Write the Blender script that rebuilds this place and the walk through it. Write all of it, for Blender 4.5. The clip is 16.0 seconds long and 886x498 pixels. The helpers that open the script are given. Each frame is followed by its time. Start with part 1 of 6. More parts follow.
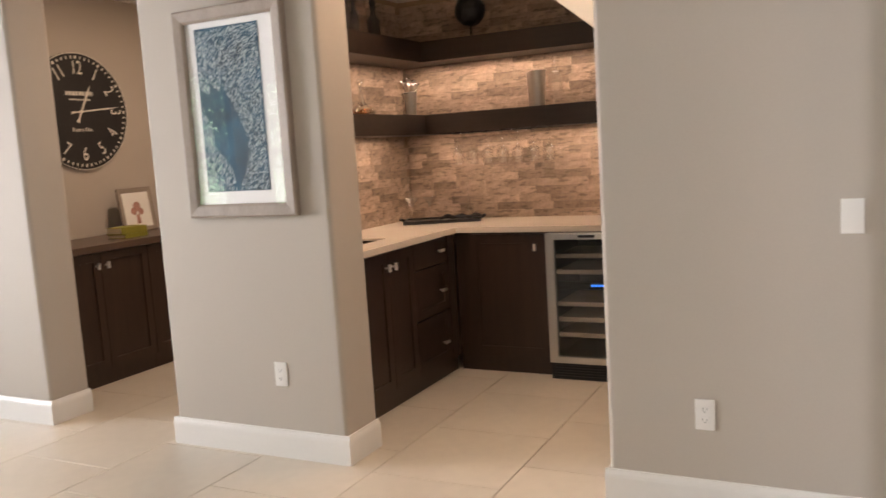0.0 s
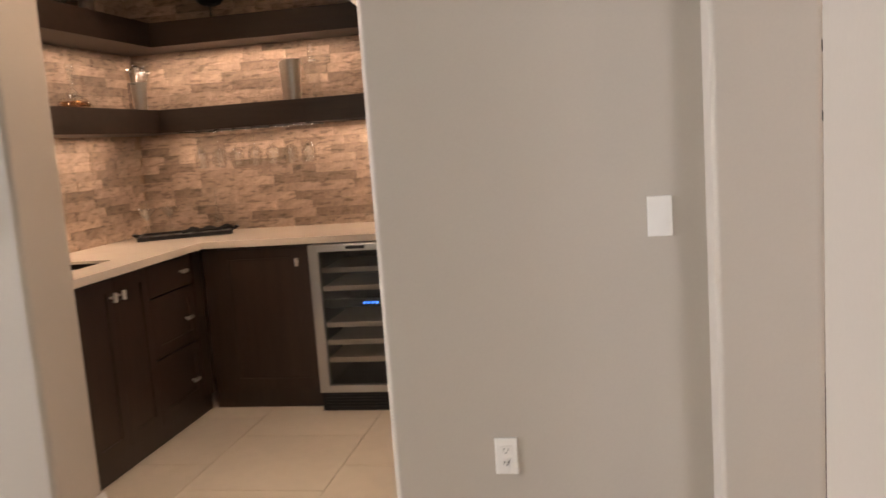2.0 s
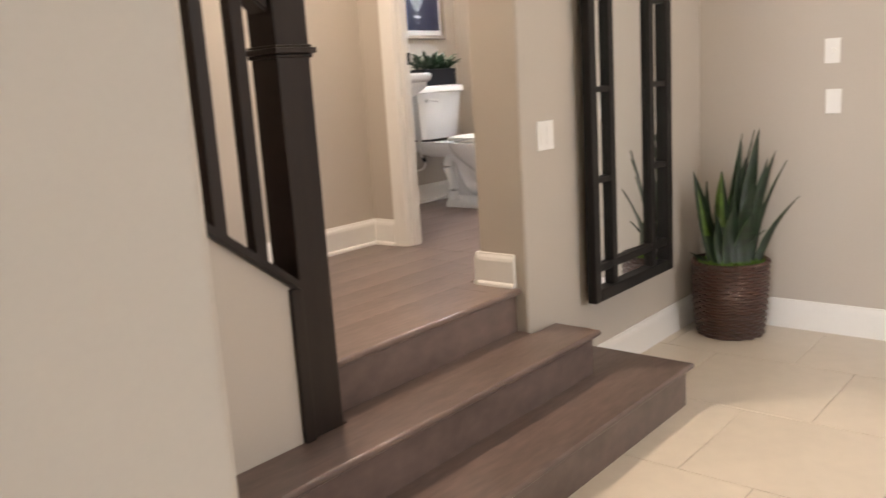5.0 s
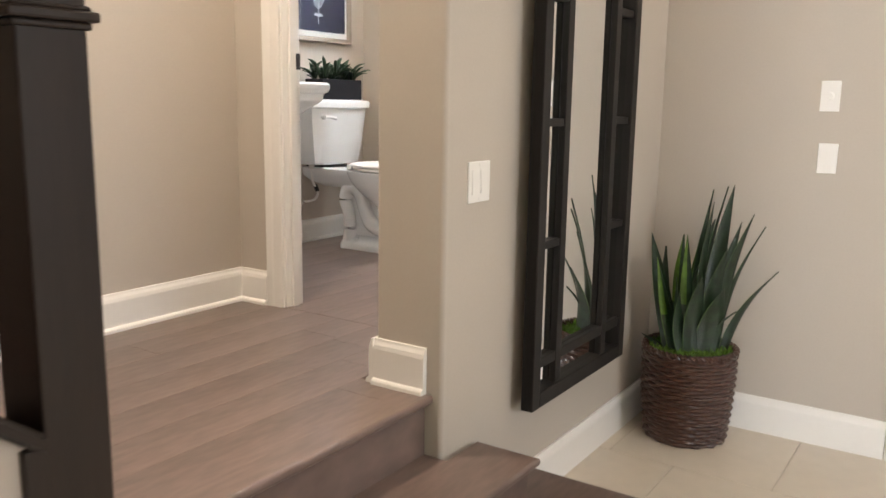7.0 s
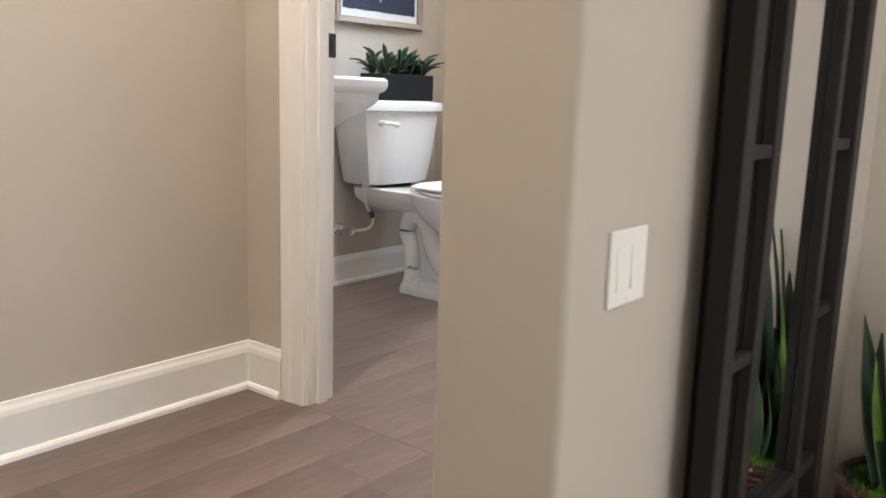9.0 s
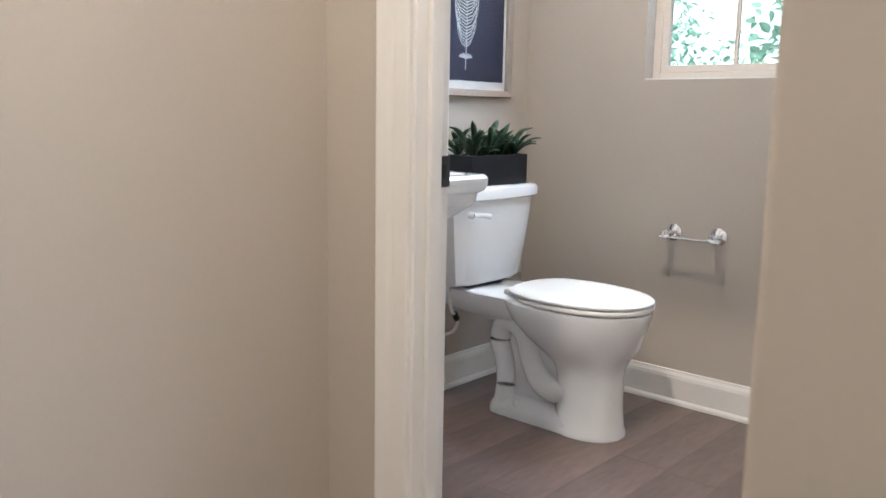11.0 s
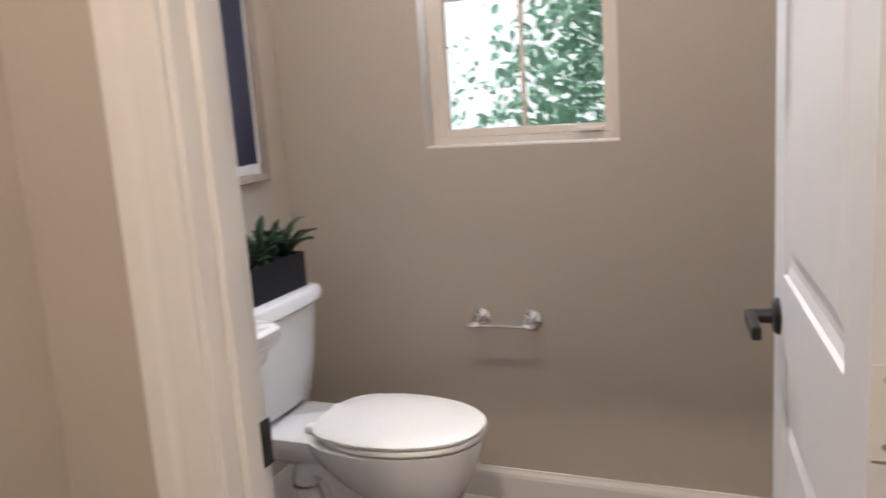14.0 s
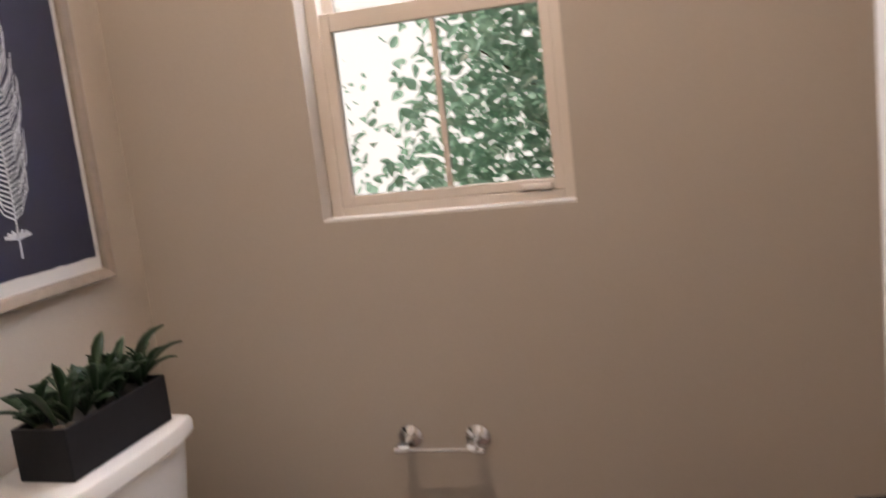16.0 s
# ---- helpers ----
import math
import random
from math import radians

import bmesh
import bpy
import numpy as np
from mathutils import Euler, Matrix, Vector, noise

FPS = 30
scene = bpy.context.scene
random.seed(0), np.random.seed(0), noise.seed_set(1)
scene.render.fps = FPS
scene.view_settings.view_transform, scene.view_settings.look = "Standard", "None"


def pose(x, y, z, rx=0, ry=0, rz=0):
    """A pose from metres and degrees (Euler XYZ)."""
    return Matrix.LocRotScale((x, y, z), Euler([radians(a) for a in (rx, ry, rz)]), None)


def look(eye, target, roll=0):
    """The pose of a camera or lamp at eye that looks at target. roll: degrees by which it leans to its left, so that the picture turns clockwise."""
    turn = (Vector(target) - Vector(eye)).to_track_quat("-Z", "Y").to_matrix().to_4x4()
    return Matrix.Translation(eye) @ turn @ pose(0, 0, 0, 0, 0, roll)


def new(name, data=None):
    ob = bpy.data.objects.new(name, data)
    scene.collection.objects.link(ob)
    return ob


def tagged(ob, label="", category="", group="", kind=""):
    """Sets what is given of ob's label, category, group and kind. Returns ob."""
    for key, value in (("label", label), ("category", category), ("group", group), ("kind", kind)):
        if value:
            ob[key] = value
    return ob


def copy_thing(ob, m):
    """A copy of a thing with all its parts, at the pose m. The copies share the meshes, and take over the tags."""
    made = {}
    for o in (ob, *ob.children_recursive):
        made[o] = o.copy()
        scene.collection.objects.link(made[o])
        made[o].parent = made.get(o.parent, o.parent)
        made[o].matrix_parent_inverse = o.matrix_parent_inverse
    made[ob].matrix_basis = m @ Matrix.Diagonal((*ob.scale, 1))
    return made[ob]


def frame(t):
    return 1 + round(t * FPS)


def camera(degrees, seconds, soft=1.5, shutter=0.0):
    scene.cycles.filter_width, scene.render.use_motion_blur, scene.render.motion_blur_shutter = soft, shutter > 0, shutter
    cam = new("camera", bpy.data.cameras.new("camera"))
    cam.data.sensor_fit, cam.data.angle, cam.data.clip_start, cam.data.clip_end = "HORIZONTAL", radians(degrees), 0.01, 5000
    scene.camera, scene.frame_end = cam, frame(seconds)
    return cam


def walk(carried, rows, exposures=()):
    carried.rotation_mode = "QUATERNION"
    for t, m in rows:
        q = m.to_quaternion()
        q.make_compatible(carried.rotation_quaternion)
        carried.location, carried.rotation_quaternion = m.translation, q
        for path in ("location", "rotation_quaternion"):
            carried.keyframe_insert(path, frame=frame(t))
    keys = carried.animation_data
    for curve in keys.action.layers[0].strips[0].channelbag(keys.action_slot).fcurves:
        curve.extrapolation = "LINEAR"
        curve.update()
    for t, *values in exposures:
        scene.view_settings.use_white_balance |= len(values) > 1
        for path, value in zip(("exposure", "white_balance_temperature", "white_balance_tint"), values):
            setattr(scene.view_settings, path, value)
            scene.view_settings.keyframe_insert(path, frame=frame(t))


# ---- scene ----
cam = camera(56.5, 16.0, shutter=0.5)

PATH = [
    (0, (0.043, -0.272, 1.397), (-0.854, 1.5, 1.156), -3.6),
    (0.5, (0.006, -0.199, 1.396), (-0.974, 1.525, 1.14), -3.3),
    (1, (-0.084, -0.038, 1.381), (-0.981, 1.729, 1.111), -5.1),
    (1.5, (-0.096, 0.111, 1.345), (-0.705, 1.995, 1.059), -5.6),
    (2, (-0.154, 0.311, 1.358), (-0.516, 2.26, 1.093), -4.1),
    (2.5, (-0.232, 0.523, 1.328), (-0.432, 2.5, 1.097), -2.9),
    (3, (-0.316, 0.841, 1.333), (-0.175, 2.817, 1.055), -3.8),
    (3.5, (-0.331, 1.175, 1.317), (0.118, 3.099, 1.007), -3.0),
    (4, (-0.288, 1.374, 1.337), (0.59, 3.135, 0.978), -1.4),
    (4.5, (-0.234, 1.596, 1.348), (1.046, 3.087, 0.976), -2.9),
    (5, (-0.08, 1.801, 1.358), (1.407, 3.08, 0.965), -3.7),
    (5.2, (-0.034, 1.858, 1.362), (1.494, 3.087, 0.97), -4.0),
    (7.3, (0.882, 2.503, 1.354), (2.524, 3.589, 0.999), 1.1),
    (7.5, (1.0, 2.556, 1.347), (2.638, 3.646, 0.993), 1.2),
    (8, (1.269, 2.652, 1.362), (2.838, 3.841, 1.011), 1.1),
    (8.5, (1.453, 2.842, 1.355), (2.968, 4.1, 1.005), 1.0),
    (9, (1.586, 3.071, 1.373), (3.113, 4.309, 1.008), 1.7),
    (9.5, (1.627, 3.181, 1.396), (3.136, 4.433, 1.001), 2.4),
    (10, (1.736, 3.337, 1.412), (3.199, 4.655, 1.064), 3.0),
    (10.2, (1.774, 3.39, 1.453), (3.215, 4.735, 1.114), 3.2),
    (12.3, (2.044, 3.824, 1.74), (3.586, 5.064, 1.451), -3.4),
    (12.5, (2.065, 3.801, 1.756), (3.597, 5.056, 1.472), -4.0),
    (13, (2.145, 3.935, 1.739), (3.759, 5.088, 1.483), -3.2),
    (13.5, (2.24, 4.011, 1.841), (3.961, 4.982, 1.534), -2.9),
    (14, (2.277, 4.061, 1.91), (4.082, 4.838, 1.538), -3.9),
    (14.5, (2.409, 4.152, 1.908), (4.315, 4.578, 1.477), -4.9),
    (15, (2.529, 4.2, 1.926), (4.449, 4.517, 1.468), -6.0),
    (15.5, (2.687, 4.246, 1.972), (4.6, 4.621, 1.527), -5.9),
    (16, (2.865, 4.297, 1.957), (4.758, 4.861, 1.644), -6.7),
]
walk(cam, [(t, look(eye, target, roll)) for t, eye, target, roll in PATH],
     exposures=((0, -0.12, 6850, 18), (2, -0.13, 6900, 19), (4, -0.28, 7050, 18), (5, 0.04, 6950, 15), (7.5, 0.12, 6600, 10), (10, 0.0, 5950, 9), (12.5, -0.42, 5850, 9), (13.5, -0.6, 6400, 13), (15, -0.86, 6480, 21), (16, -1.0, 7500, 24)))


NW, EX = 5.675, 4.709   # faces of the powder room's far walls

# ---- light ----
world = bpy.data.worlds.new("daylight")
scene.world = world
world.use_nodes = True
wn = world.node_tree.nodes
sky = wn.new("ShaderNodeTexSky")
sky.sky_type = "NISHITA"
sky.sun_disc = False
sky.sun_elevation, sky.sun_rotation = radians(60), radians(0)
wn["Background"].inputs[1].default_value = 0.15
world.node_tree.links.new(sky.outputs[0], wn["Background"].inputs[0])
sun = new("sun", bpy.data.lights.new("sun", "SUN"))
sun.data.energy, sun.data.angle, sun.data.color = 5.0, radians(0.6), (1.0, 0.95, 0.88)
sun.matrix_world = look((0, 0, 0), (0.0, -0.5, -0.86))


def area(name, at, to, w, h, watts, colour):
    lamp = new(name, bpy.data.lights.new(name, "AREA"))
    lamp.data.shape, lamp.data.size, lamp.data.size_y = "RECTANGLE", w, h
    lamp.data.energy, lamp.data.color = watts, colour
    lamp.matrix_world = look(at, to)
    return lamp


DAY = (0.90, 0.95, 1.0)
WARM = (1.0, 0.86, 0.70)
for wy, watts in ((1.0, 92),):
    area("window_daylight", (-7.02, wy, 1.5), (0.2, 2.3, 1.2), 1.5, 2.0, watts, DAY).data.spread = radians(85)
area("window_daylight", (-2.5, -4.92, 1.6), (-2.5, 0, 1.2), 2.4, 2.0, 10, DAY)
# No known window here: fill lamp added to brighten the hall's mirror wall.
area("window_daylight", (2.3, -0.92, 1.6), (2.3, 2, 1.0), 1.4, 2.0, 58, DAY)
area("window_daylight", (EX + 0.13, 4.832, 2.58), (3.8, 4.832, 2.0), 0.56, 0.30, 40, (0.70, 0.85, 1.0))
DOWNLIGHTS = ((-2.4, 1.0, 3.05, 7), (-4.6, 0.2, 3.05, 7), (-3.6, 4.0, 2.65, 24), (-1.55, 3.28, 3.05, 26), (1.4, 2.0, 3.05, 11), (3.3, 2.4, 3.05, 13),
              (2.0, 4.25, 3.6, 66), (3.82, 4.85, 3.30, 26))
for x, y, z, watts in DOWNLIGHTS:
    lamp = new("downlight_lamp", bpy.data.lights.new("downlight_lamp", "AREA"))
    lamp.data.shape, lamp.data.size = "DISK", 0.10
    lamp.data.energy, lamp.data.color = watts, (1.0, 0.76, 0.54) if x < -1 and y > 3 else WARM
    lamp.matrix_world = look((x, y, z - 0.03), (x, y + 0.001, 0))

# ---- materials ----


def material(name, base, rough=0.6, metal=0.0, vary=0.08, scale=3.0, fine=60.0, bump=0.02, stretch=(1, 1, 1), rnd=0.0, coat=0.0, dist=0.002, pits=0.0):
    """A procedural surface: two scales of noise in colour, a fine bump, and a random shade for each object."""
    m = bpy.data.materials.new(name)
    m.use_nodes = True
    n, l = m.node_tree.nodes, m.node_tree.links
    p = n["Principled BSDF"]
    tc, mp = n.new("ShaderNodeTexCoord"), n.new("ShaderNodeMapping")
    mp.inputs["Scale"].default_value = stretch
    l.new(tc.outputs["Object"], mp.inputs["Vector"])
    big, small = n.new("ShaderNodeTexNoise"), n.new("ShaderNodeTexNoise")
    big.inputs["Scale"].default_value, small.inputs["Scale"].default_value = scale, fine
    big.inputs["Detail"].default_value, small.inputs["Detail"].default_value = 4, 5
    l.new(mp.outputs[0], big.inputs["Vector"])
    l.new(mp.outputs[0], small.inputs["Vector"])
    mix = n.new("ShaderNodeMath")
    mix.operation = "MULTIPLY_ADD"
    mix.inputs[1].default_value = 0.6
    l.new(big.outputs["Fac"], mix.inputs[0])
    half = n.new("ShaderNodeMath")
    half.operation = "MULTIPLY"
    half.inputs[1].default_value = 0.4
    l.new(small.outputs["Fac"], half.inputs[0])
    l.new(half.outputs[0], mix.inputs[2])
    ramp = n.new("ShaderNodeValToRGB")
    ramp.color_ramp.elements[0].position, ramp.color_ramp.elements[1].position = 0.3, 0.7
    ramp.color_ramp.elements[0].color = (*[c * (1 - vary) for c in base], 1)
    ramp.color_ramp.elements[1].color = (*[min(1, c * (1 + vary)) for c in base], 1)
    l.new(mix.outputs[0], ramp.inputs[0])
    out = ramp.outputs[0]
    if rnd:
        info, hsv, mr = n.new("ShaderNodeObjectInfo"), n.new("ShaderNodeHueSaturation"), n.new("ShaderNodeMapRange")
        mr.inputs["To Min"].default_value, mr.inputs["To Max"].default_value = 1 - rnd, 1 + rnd
        l.new(info.outputs["Random"], mr.inputs[0])
        l.new(mr.outputs[0], hsv.inputs["Value"])
        l.new(out, hsv.inputs["Color"])
        out = hsv.outputs[0]
    if pits:
        hole, edge, dark = n.new("ShaderNodeTexNoise"), n.new("ShaderNodeValToRGB"), n.new("ShaderNodeMixRGB")
        hole.inputs["Scale"].default_value, hole.inputs["Detail"].default_value = 24, 6
        wide = n.new("ShaderNodeMapping")
        wide.inputs["Scale"].default_value = (0.7, 0.7, 2.2)
        geo = n.new("ShaderNodeNewGeometry")
        l.new(geo.outputs["Position"], wide.inputs["Vector"])
        l.new(wide.outputs[0], hole.inputs["Vector"])
        edge.color_ramp.elements[0].position, edge.color_ramp.elements[1].position = 0.36, 0.46
        edge.color_ramp.elements[0].color, edge.color_ramp.elements[1].color = (1 - pits, 1 - pits, 1 - pits, 1), (1, 1, 1, 1)
        l.new(hole.outputs["Fac"], edge.inputs[0])
        dark.blend_type = "MULTIPLY"
        dark.inputs[0].default_value = 1.0
        l.new(out, dark.inputs[1])
        l.new(edge.outputs[0], dark.inputs[2])
        out = dark.outputs[0]
    l.new(out, p.inputs["Base Color"])
    p.inputs["Roughness"].default_value, p.inputs["Metallic"].default_value = rough, metal
    p.inputs["Coat Weight"].default_value = coat
    if bump:
        b = n.new("ShaderNodeBump")
        b.inputs["Strength"].default_value, b.inputs["Distance"].default_value = bump, dist
        l.new(small.outputs["Fac"], b.inputs["Height"])
        l.new(b.outputs[0], p.inputs["Normal"])
    return m


def glass(name, tint=(1, 1, 1), rough=0.0):
    m = bpy.data.materials.new(name)
    m.use_nodes = True
    p = m.node_tree.nodes["Principled BSDF"]
    p.inputs["Base Color"].default_value = (*tint, 1)
    p.inputs["Transmission Weight"].default_value, p.inputs["Roughness"].default_value, p.inputs["IOR"].default_value = 1.0, rough, 1.45
    return m


def thin_glass(name):
    """Thin blown glass: clear through, with the gloss of its surface."""
    m = bpy.data.materials.new(name)
    m.use_nodes = True
    n, l = m.node_tree.nodes, m.node_tree.links
    clear, gloss, mix, fr = n.new("ShaderNodeBsdfTransparent"), n.new("ShaderNodeBsdfGlossy"), n.new("ShaderNodeMixShader"), n.new("ShaderNodeLayerWeight")
    power = n.new("ShaderNodeMath")
    power.operation = "POWER"
    power.inputs[1].default_value = 3.0
    scale = n.new("ShaderNodeMath")
    scale.operation = "MULTIPLY_ADD"
    scale.inputs[1].default_value, scale.inputs[2].default_value = 0.55, 0.10
    clear.inputs["Color"].default_value = (0.99, 0.99, 0.985, 1)
    gloss.inputs["Roughness"].default_value = 0.03
    l.new(fr.outputs["Facing"], power.inputs[0])
    l.new(power.outputs[0], scale.inputs[0])
    l.new(scale.outputs[0], mix.inputs[0])
    l.new(clear.outputs[0], mix.inputs[1])
    l.new(gloss.outputs[0], mix.inputs[2])
    l.new(mix.outputs[0], n["Material Output"].inputs["Surface"])
    return m


PAINT = material("wall_paint", (0.49, 0.44, 0.385), 0.75, vary=0.03, scale=1.2, fine=110, bump=0.12)
CEIL = material("ceiling_paint", (0.80, 0.78, 0.74), 0.85, vary=0.02, fine=120, bump=0.25)
TRIM = material("trim_paint", (0.80, 0.78, 0.75), 0.38, vary=0.02, scale=2, fine=40, bump=0)
TILE = material("porcelain_tile", (0.62, 0.55, 0.46), 0.28, vary=0.07, scale=2.2, fine=14, bump=0.03, rnd=0.03)
GROUT = material("grout", (0.53, 0.47, 0.39), 0.9, vary=0.08, scale=6, fine=200, bump=0.2)
PLANK = material("oak_plank", (0.138, 0.098, 0.085), 0.30, vary=0.46, scale=1.3, fine=18, bump=0.05, stretch=(0.6, 2.6, 1), rnd=0.07)
ESPRESSO = material("espresso_wood", (0.017, 0.010, 0.007), 0.42, vary=0.35, scale=3, fine=40, bump=0.06, stretch=(8, 8, 0.6))
CABINET = material("cabinet_wood", (0.040, 0.023, 0.016), 0.34, vary=0.25, scale=3, fine=40, bump=0.05, stretch=(8, 8, 0.6))
ESPRESSO.node_tree.nodes["Principled BSDF"].inputs["Specular IOR Level"].default_value = 0.35
QUARTZ = material("cream_quartz", (0.72, 0.64, 0.55), 0.22, vary=0.04, scale=5, fine=120, bump=0.0)
CHROME = material("chrome", (0.85, 0.85, 0.86), 0.08, 1.0, vary=0.01, bump=0)
STEEL = material("brushed_steel", (0.56, 0.54, 0.51), 0.30, 1.0, vary=0.06, scale=4, fine=90, bump=0.03, stretch=(1, 1, 30))
BLACK = material("matte_black", (0.009, 0.009, 0.010), 0.36, vary=0.15, bump=0.02)
PORCELAIN = material("white_porcelain", (0.80, 0.80, 0.80), 0.10, vary=0.01, bump=0.0, coat=0.4)
PLASTIC = material("white_plastic", (0.82, 0.80, 0.77), 0.35, vary=0.01, bump=0)

# ---- builders ----


def box(bm, x0, x1, y0, y1, z0, z1, bevel=0.0, seg=2):
    r = bmesh.ops.create_cube(bm, size=1.0, matrix=Matrix.Translation(((x0 + x1) / 2, (y0 + y1) / 2, (z0 + z1) / 2)) @ Matrix.Diagonal((x1 - x0, y1 - y0, z1 - z0, 1)))
    if bevel:
        edges = list({e for v in r["verts"] for e in v.link_edges})
        bmesh.ops.bevel(bm, geom=edges, offset=bevel, segments=seg, affect="EDGES", profile=0.5)
    return bm


def boxes(*rows, bevel=0.0):
    bm = bmesh.new()
    for r in rows:
        box(bm, *r, bevel=bevel)
    return bm


def rounded_wall(bm, x0, x1, y0, y1, z0, z1, corners=(), r=0.022):
    """A wall block whose named upright corners (two letters of l, r and f, b) are rounded."""
    pts = []
    for name, cx, cy, a in (("lf", x0, y0, 180), ("rf", x1, y0, 270), ("rb", x1, y1, 0), ("lb", x0, y1, 90)):
        if name in corners:
            ox = cx + (r if name[0] == "l" else -r)
            oy = cy + (r if name[1] == "f" else -r)
            pts += [(ox + r * math.cos(radians(a + k * 15)), oy + r * math.sin(radians(a + k * 15))) for k in range(7)]
        else:
            pts.append((cx, cy))
    prism(bm, pts, z0, z1)
    return bm


def prism(bm, pts, z0, z1):
    lo = [bm.verts.new((x, y, z0)) for x, y in pts]
    hi = [bm.verts.new((x, y, z1)) for x, y in pts]
    n = len(pts)
    bm.faces.new(hi)
    bm.faces.new(lo[::-1])
    for i in range(n):
        bm.faces.new((lo[i], lo[(i + 1) % n], hi[(i + 1) % n], hi[i]))
    return bm


def extrude(pts, depth, axis="y", at=0.0):
    """A flat outline of pairs, pushed out along an axis from at to at + depth."""
    bm = bmesh.new()
    put = {"y": lambda a, b, d: (a, d, b), "x": lambda a, b, d: (d, a, b), "z": lambda a, b, d: (a, b, d)}[axis]
    lo = [bm.verts.new(put(a, b, at)) for a, b in pts]
    hi = [bm.verts.new(put(a, b, at + depth)) for a, b in pts]
    n = len(pts)
    bm.faces.new(lo)
    bm.faces.new(hi[::-1])
    for i in range(n):
        bm.faces.new((lo[(i + 1) % n], lo[i], hi[i], hi[(i + 1) % n]))
    bmesh.ops.recalc_face_normals(bm, faces=bm.faces)
    return bm


def part(name, bm, mat, parent=None, label="", smooth=False):
    """Links a bmesh as one mesh object, under a thing or a part where one is given."""
    me = bpy.data.meshes.new(name)
    bm.normal_update()
    bm.to_mesh(me)
    bm.free()
    me.materials.append(mat)
    if smooth:
        for p in me.polygons:
            p.use_smooth = True
        me.set_sharp_from_angle(angle=radians(40))
    ob = new(name, me)
    if parent is not None:
        ob.parent = parent
    if label:
        ob["label"] = label
    return ob


def thing(name, at, label, category, group="", turn=0.0, kind=""):
    """An empty at a thing's base, which carries its parts."""
    ob = new(name)
    ob.matrix_basis = pose(*at, 0, 0, turn)
    return tagged(ob, label, category, group, kind)


def structure(name, bm, mat, label, category):
    return tagged(part(name, bm, mat), label, category, kind="structure")


def tube(bm, path, radius, sides=10, closed=False):
    """A round tube along a list of points; radius may be a list."""
    n = len(path)
    rad = radius if isinstance(radius, (list, tuple)) else [radius] * n
    rings = []
    up = Vector((0, 0, 1))
    for i, p in enumerate(path):
        a = Vector(path[(i - 1) % n] if closed or i else path[0])
        b = Vector(path[(i + 1) % n] if closed or i < n - 1 else path[-1])
        d = (b - a).normalized()
        s = d.cross(up)
        if s.length < 1e-3:
            s = d.cross(Vector((0, 1, 0)))
        s.normalize()
        u = s.cross(d)
        rings.append([bm.verts.new(Vector(p) + rad[i] * (math.cos(k * math.tau / sides) * s + math.sin(k * math.tau / sides) * u)) for k in range(sides)])
    for i in range(n if closed else n - 1):
        r0, r1 = rings[i], rings[(i + 1) % n]
        for k in range(sides):
            bm.faces.new((r0[k], r0[(k + 1) % sides], r1[(k + 1) % sides], r1[k]))
    if not closed:
        bm.faces.new(rings[0][::-1])
        bm.faces.new(rings[-1])
    return bm


def lathe(bm, profile, at=(0, 0, 0), sides=24, axis="z"):
    """Turns pairs of radius and height round an axis through at."""
    rings = []
    for r, h in profile:
        ring = []
        for k in range(sides):
            c, s = r * math.cos(k * math.tau / sides), r * math.sin(k * math.tau / sides)
            v = {"z": (c, s, h), "x": (h, c, s), "y": (s, h, c)}[axis]
            ring.append(bm.verts.new(Vector(at) + Vector(v)))
        rings.append(ring)
    for a, b in zip(rings, rings[1:]):
        for k in range(sides):
            bm.faces.new((a[k], a[(k + 1) % sides], b[(k + 1) % sides], b[k]))
    bm.faces.new(rings[0][::-1])
    bm.faces.new(rings[-1])
    bmesh.ops.remove_doubles(bm, verts=bm.verts, dist=1e-5)
    return bm


def loft(bm, rings, cap=True):
    """Skins closed rings of equal length."""
    vs = [[bm.verts.new(p) for p in ring] for ring in rings]
    n = len(vs[0])
    for a, b in zip(vs, vs[1:]):
        for k in range(n):
            bm.faces.new((a[k], a[(k + 1) % n], b[(k + 1) % n], b[k]))
    if cap:
        bm.faces.new(vs[0][::-1])
        bm.faces.new(vs[-1])
    bmesh.ops.recalc_face_normals(bm, faces=bm.faces)
    return bm


# ---- structure ----
L = 0.54          # height of the landing
YA = 2.725        # face of the living room's wall
bm = bmesh.new()
rounded_wall(bm, -7.1, -3.985, YA, 2.985, 0, 3.05, ("rf", "rb"))
rounded_wall(bm, -3.04, -2.015, YA, 2.985, 0, 3.05, ("lf", "rf", "lb", "rb"))
rounded_wall(bm, -0.812, 0.16, YA, 2.985, 0, 3.05, ("lf", "lb"))
box(bm, -3.985, -3.04, YA, 2.985, 2.5, 3.05)
box(bm, -2.015, -0.812, YA, 2.985, 2.5, 3.05)
structure("wall_north", bm, PAINT, "warm beige painted wall with two tall openings", "wall")
bm = bmesh.new()
rounded_wall(bm, 0.16, 0.435, 2.575, 3.60, 0, 3.05, ("lf", "rf"), 0.018)
rounded_wall(bm, 0.168, 0.43, -5.0, 1.567, 0, 3.05, ("lb", "rb"), 0.018)
box(bm, 0.17, 0.43, 1.567, 2.575, 2.5, 3.05)
structure("wall_dividing", bm, PAINT, "beige painted wall with a wide cased-free opening", "wall")


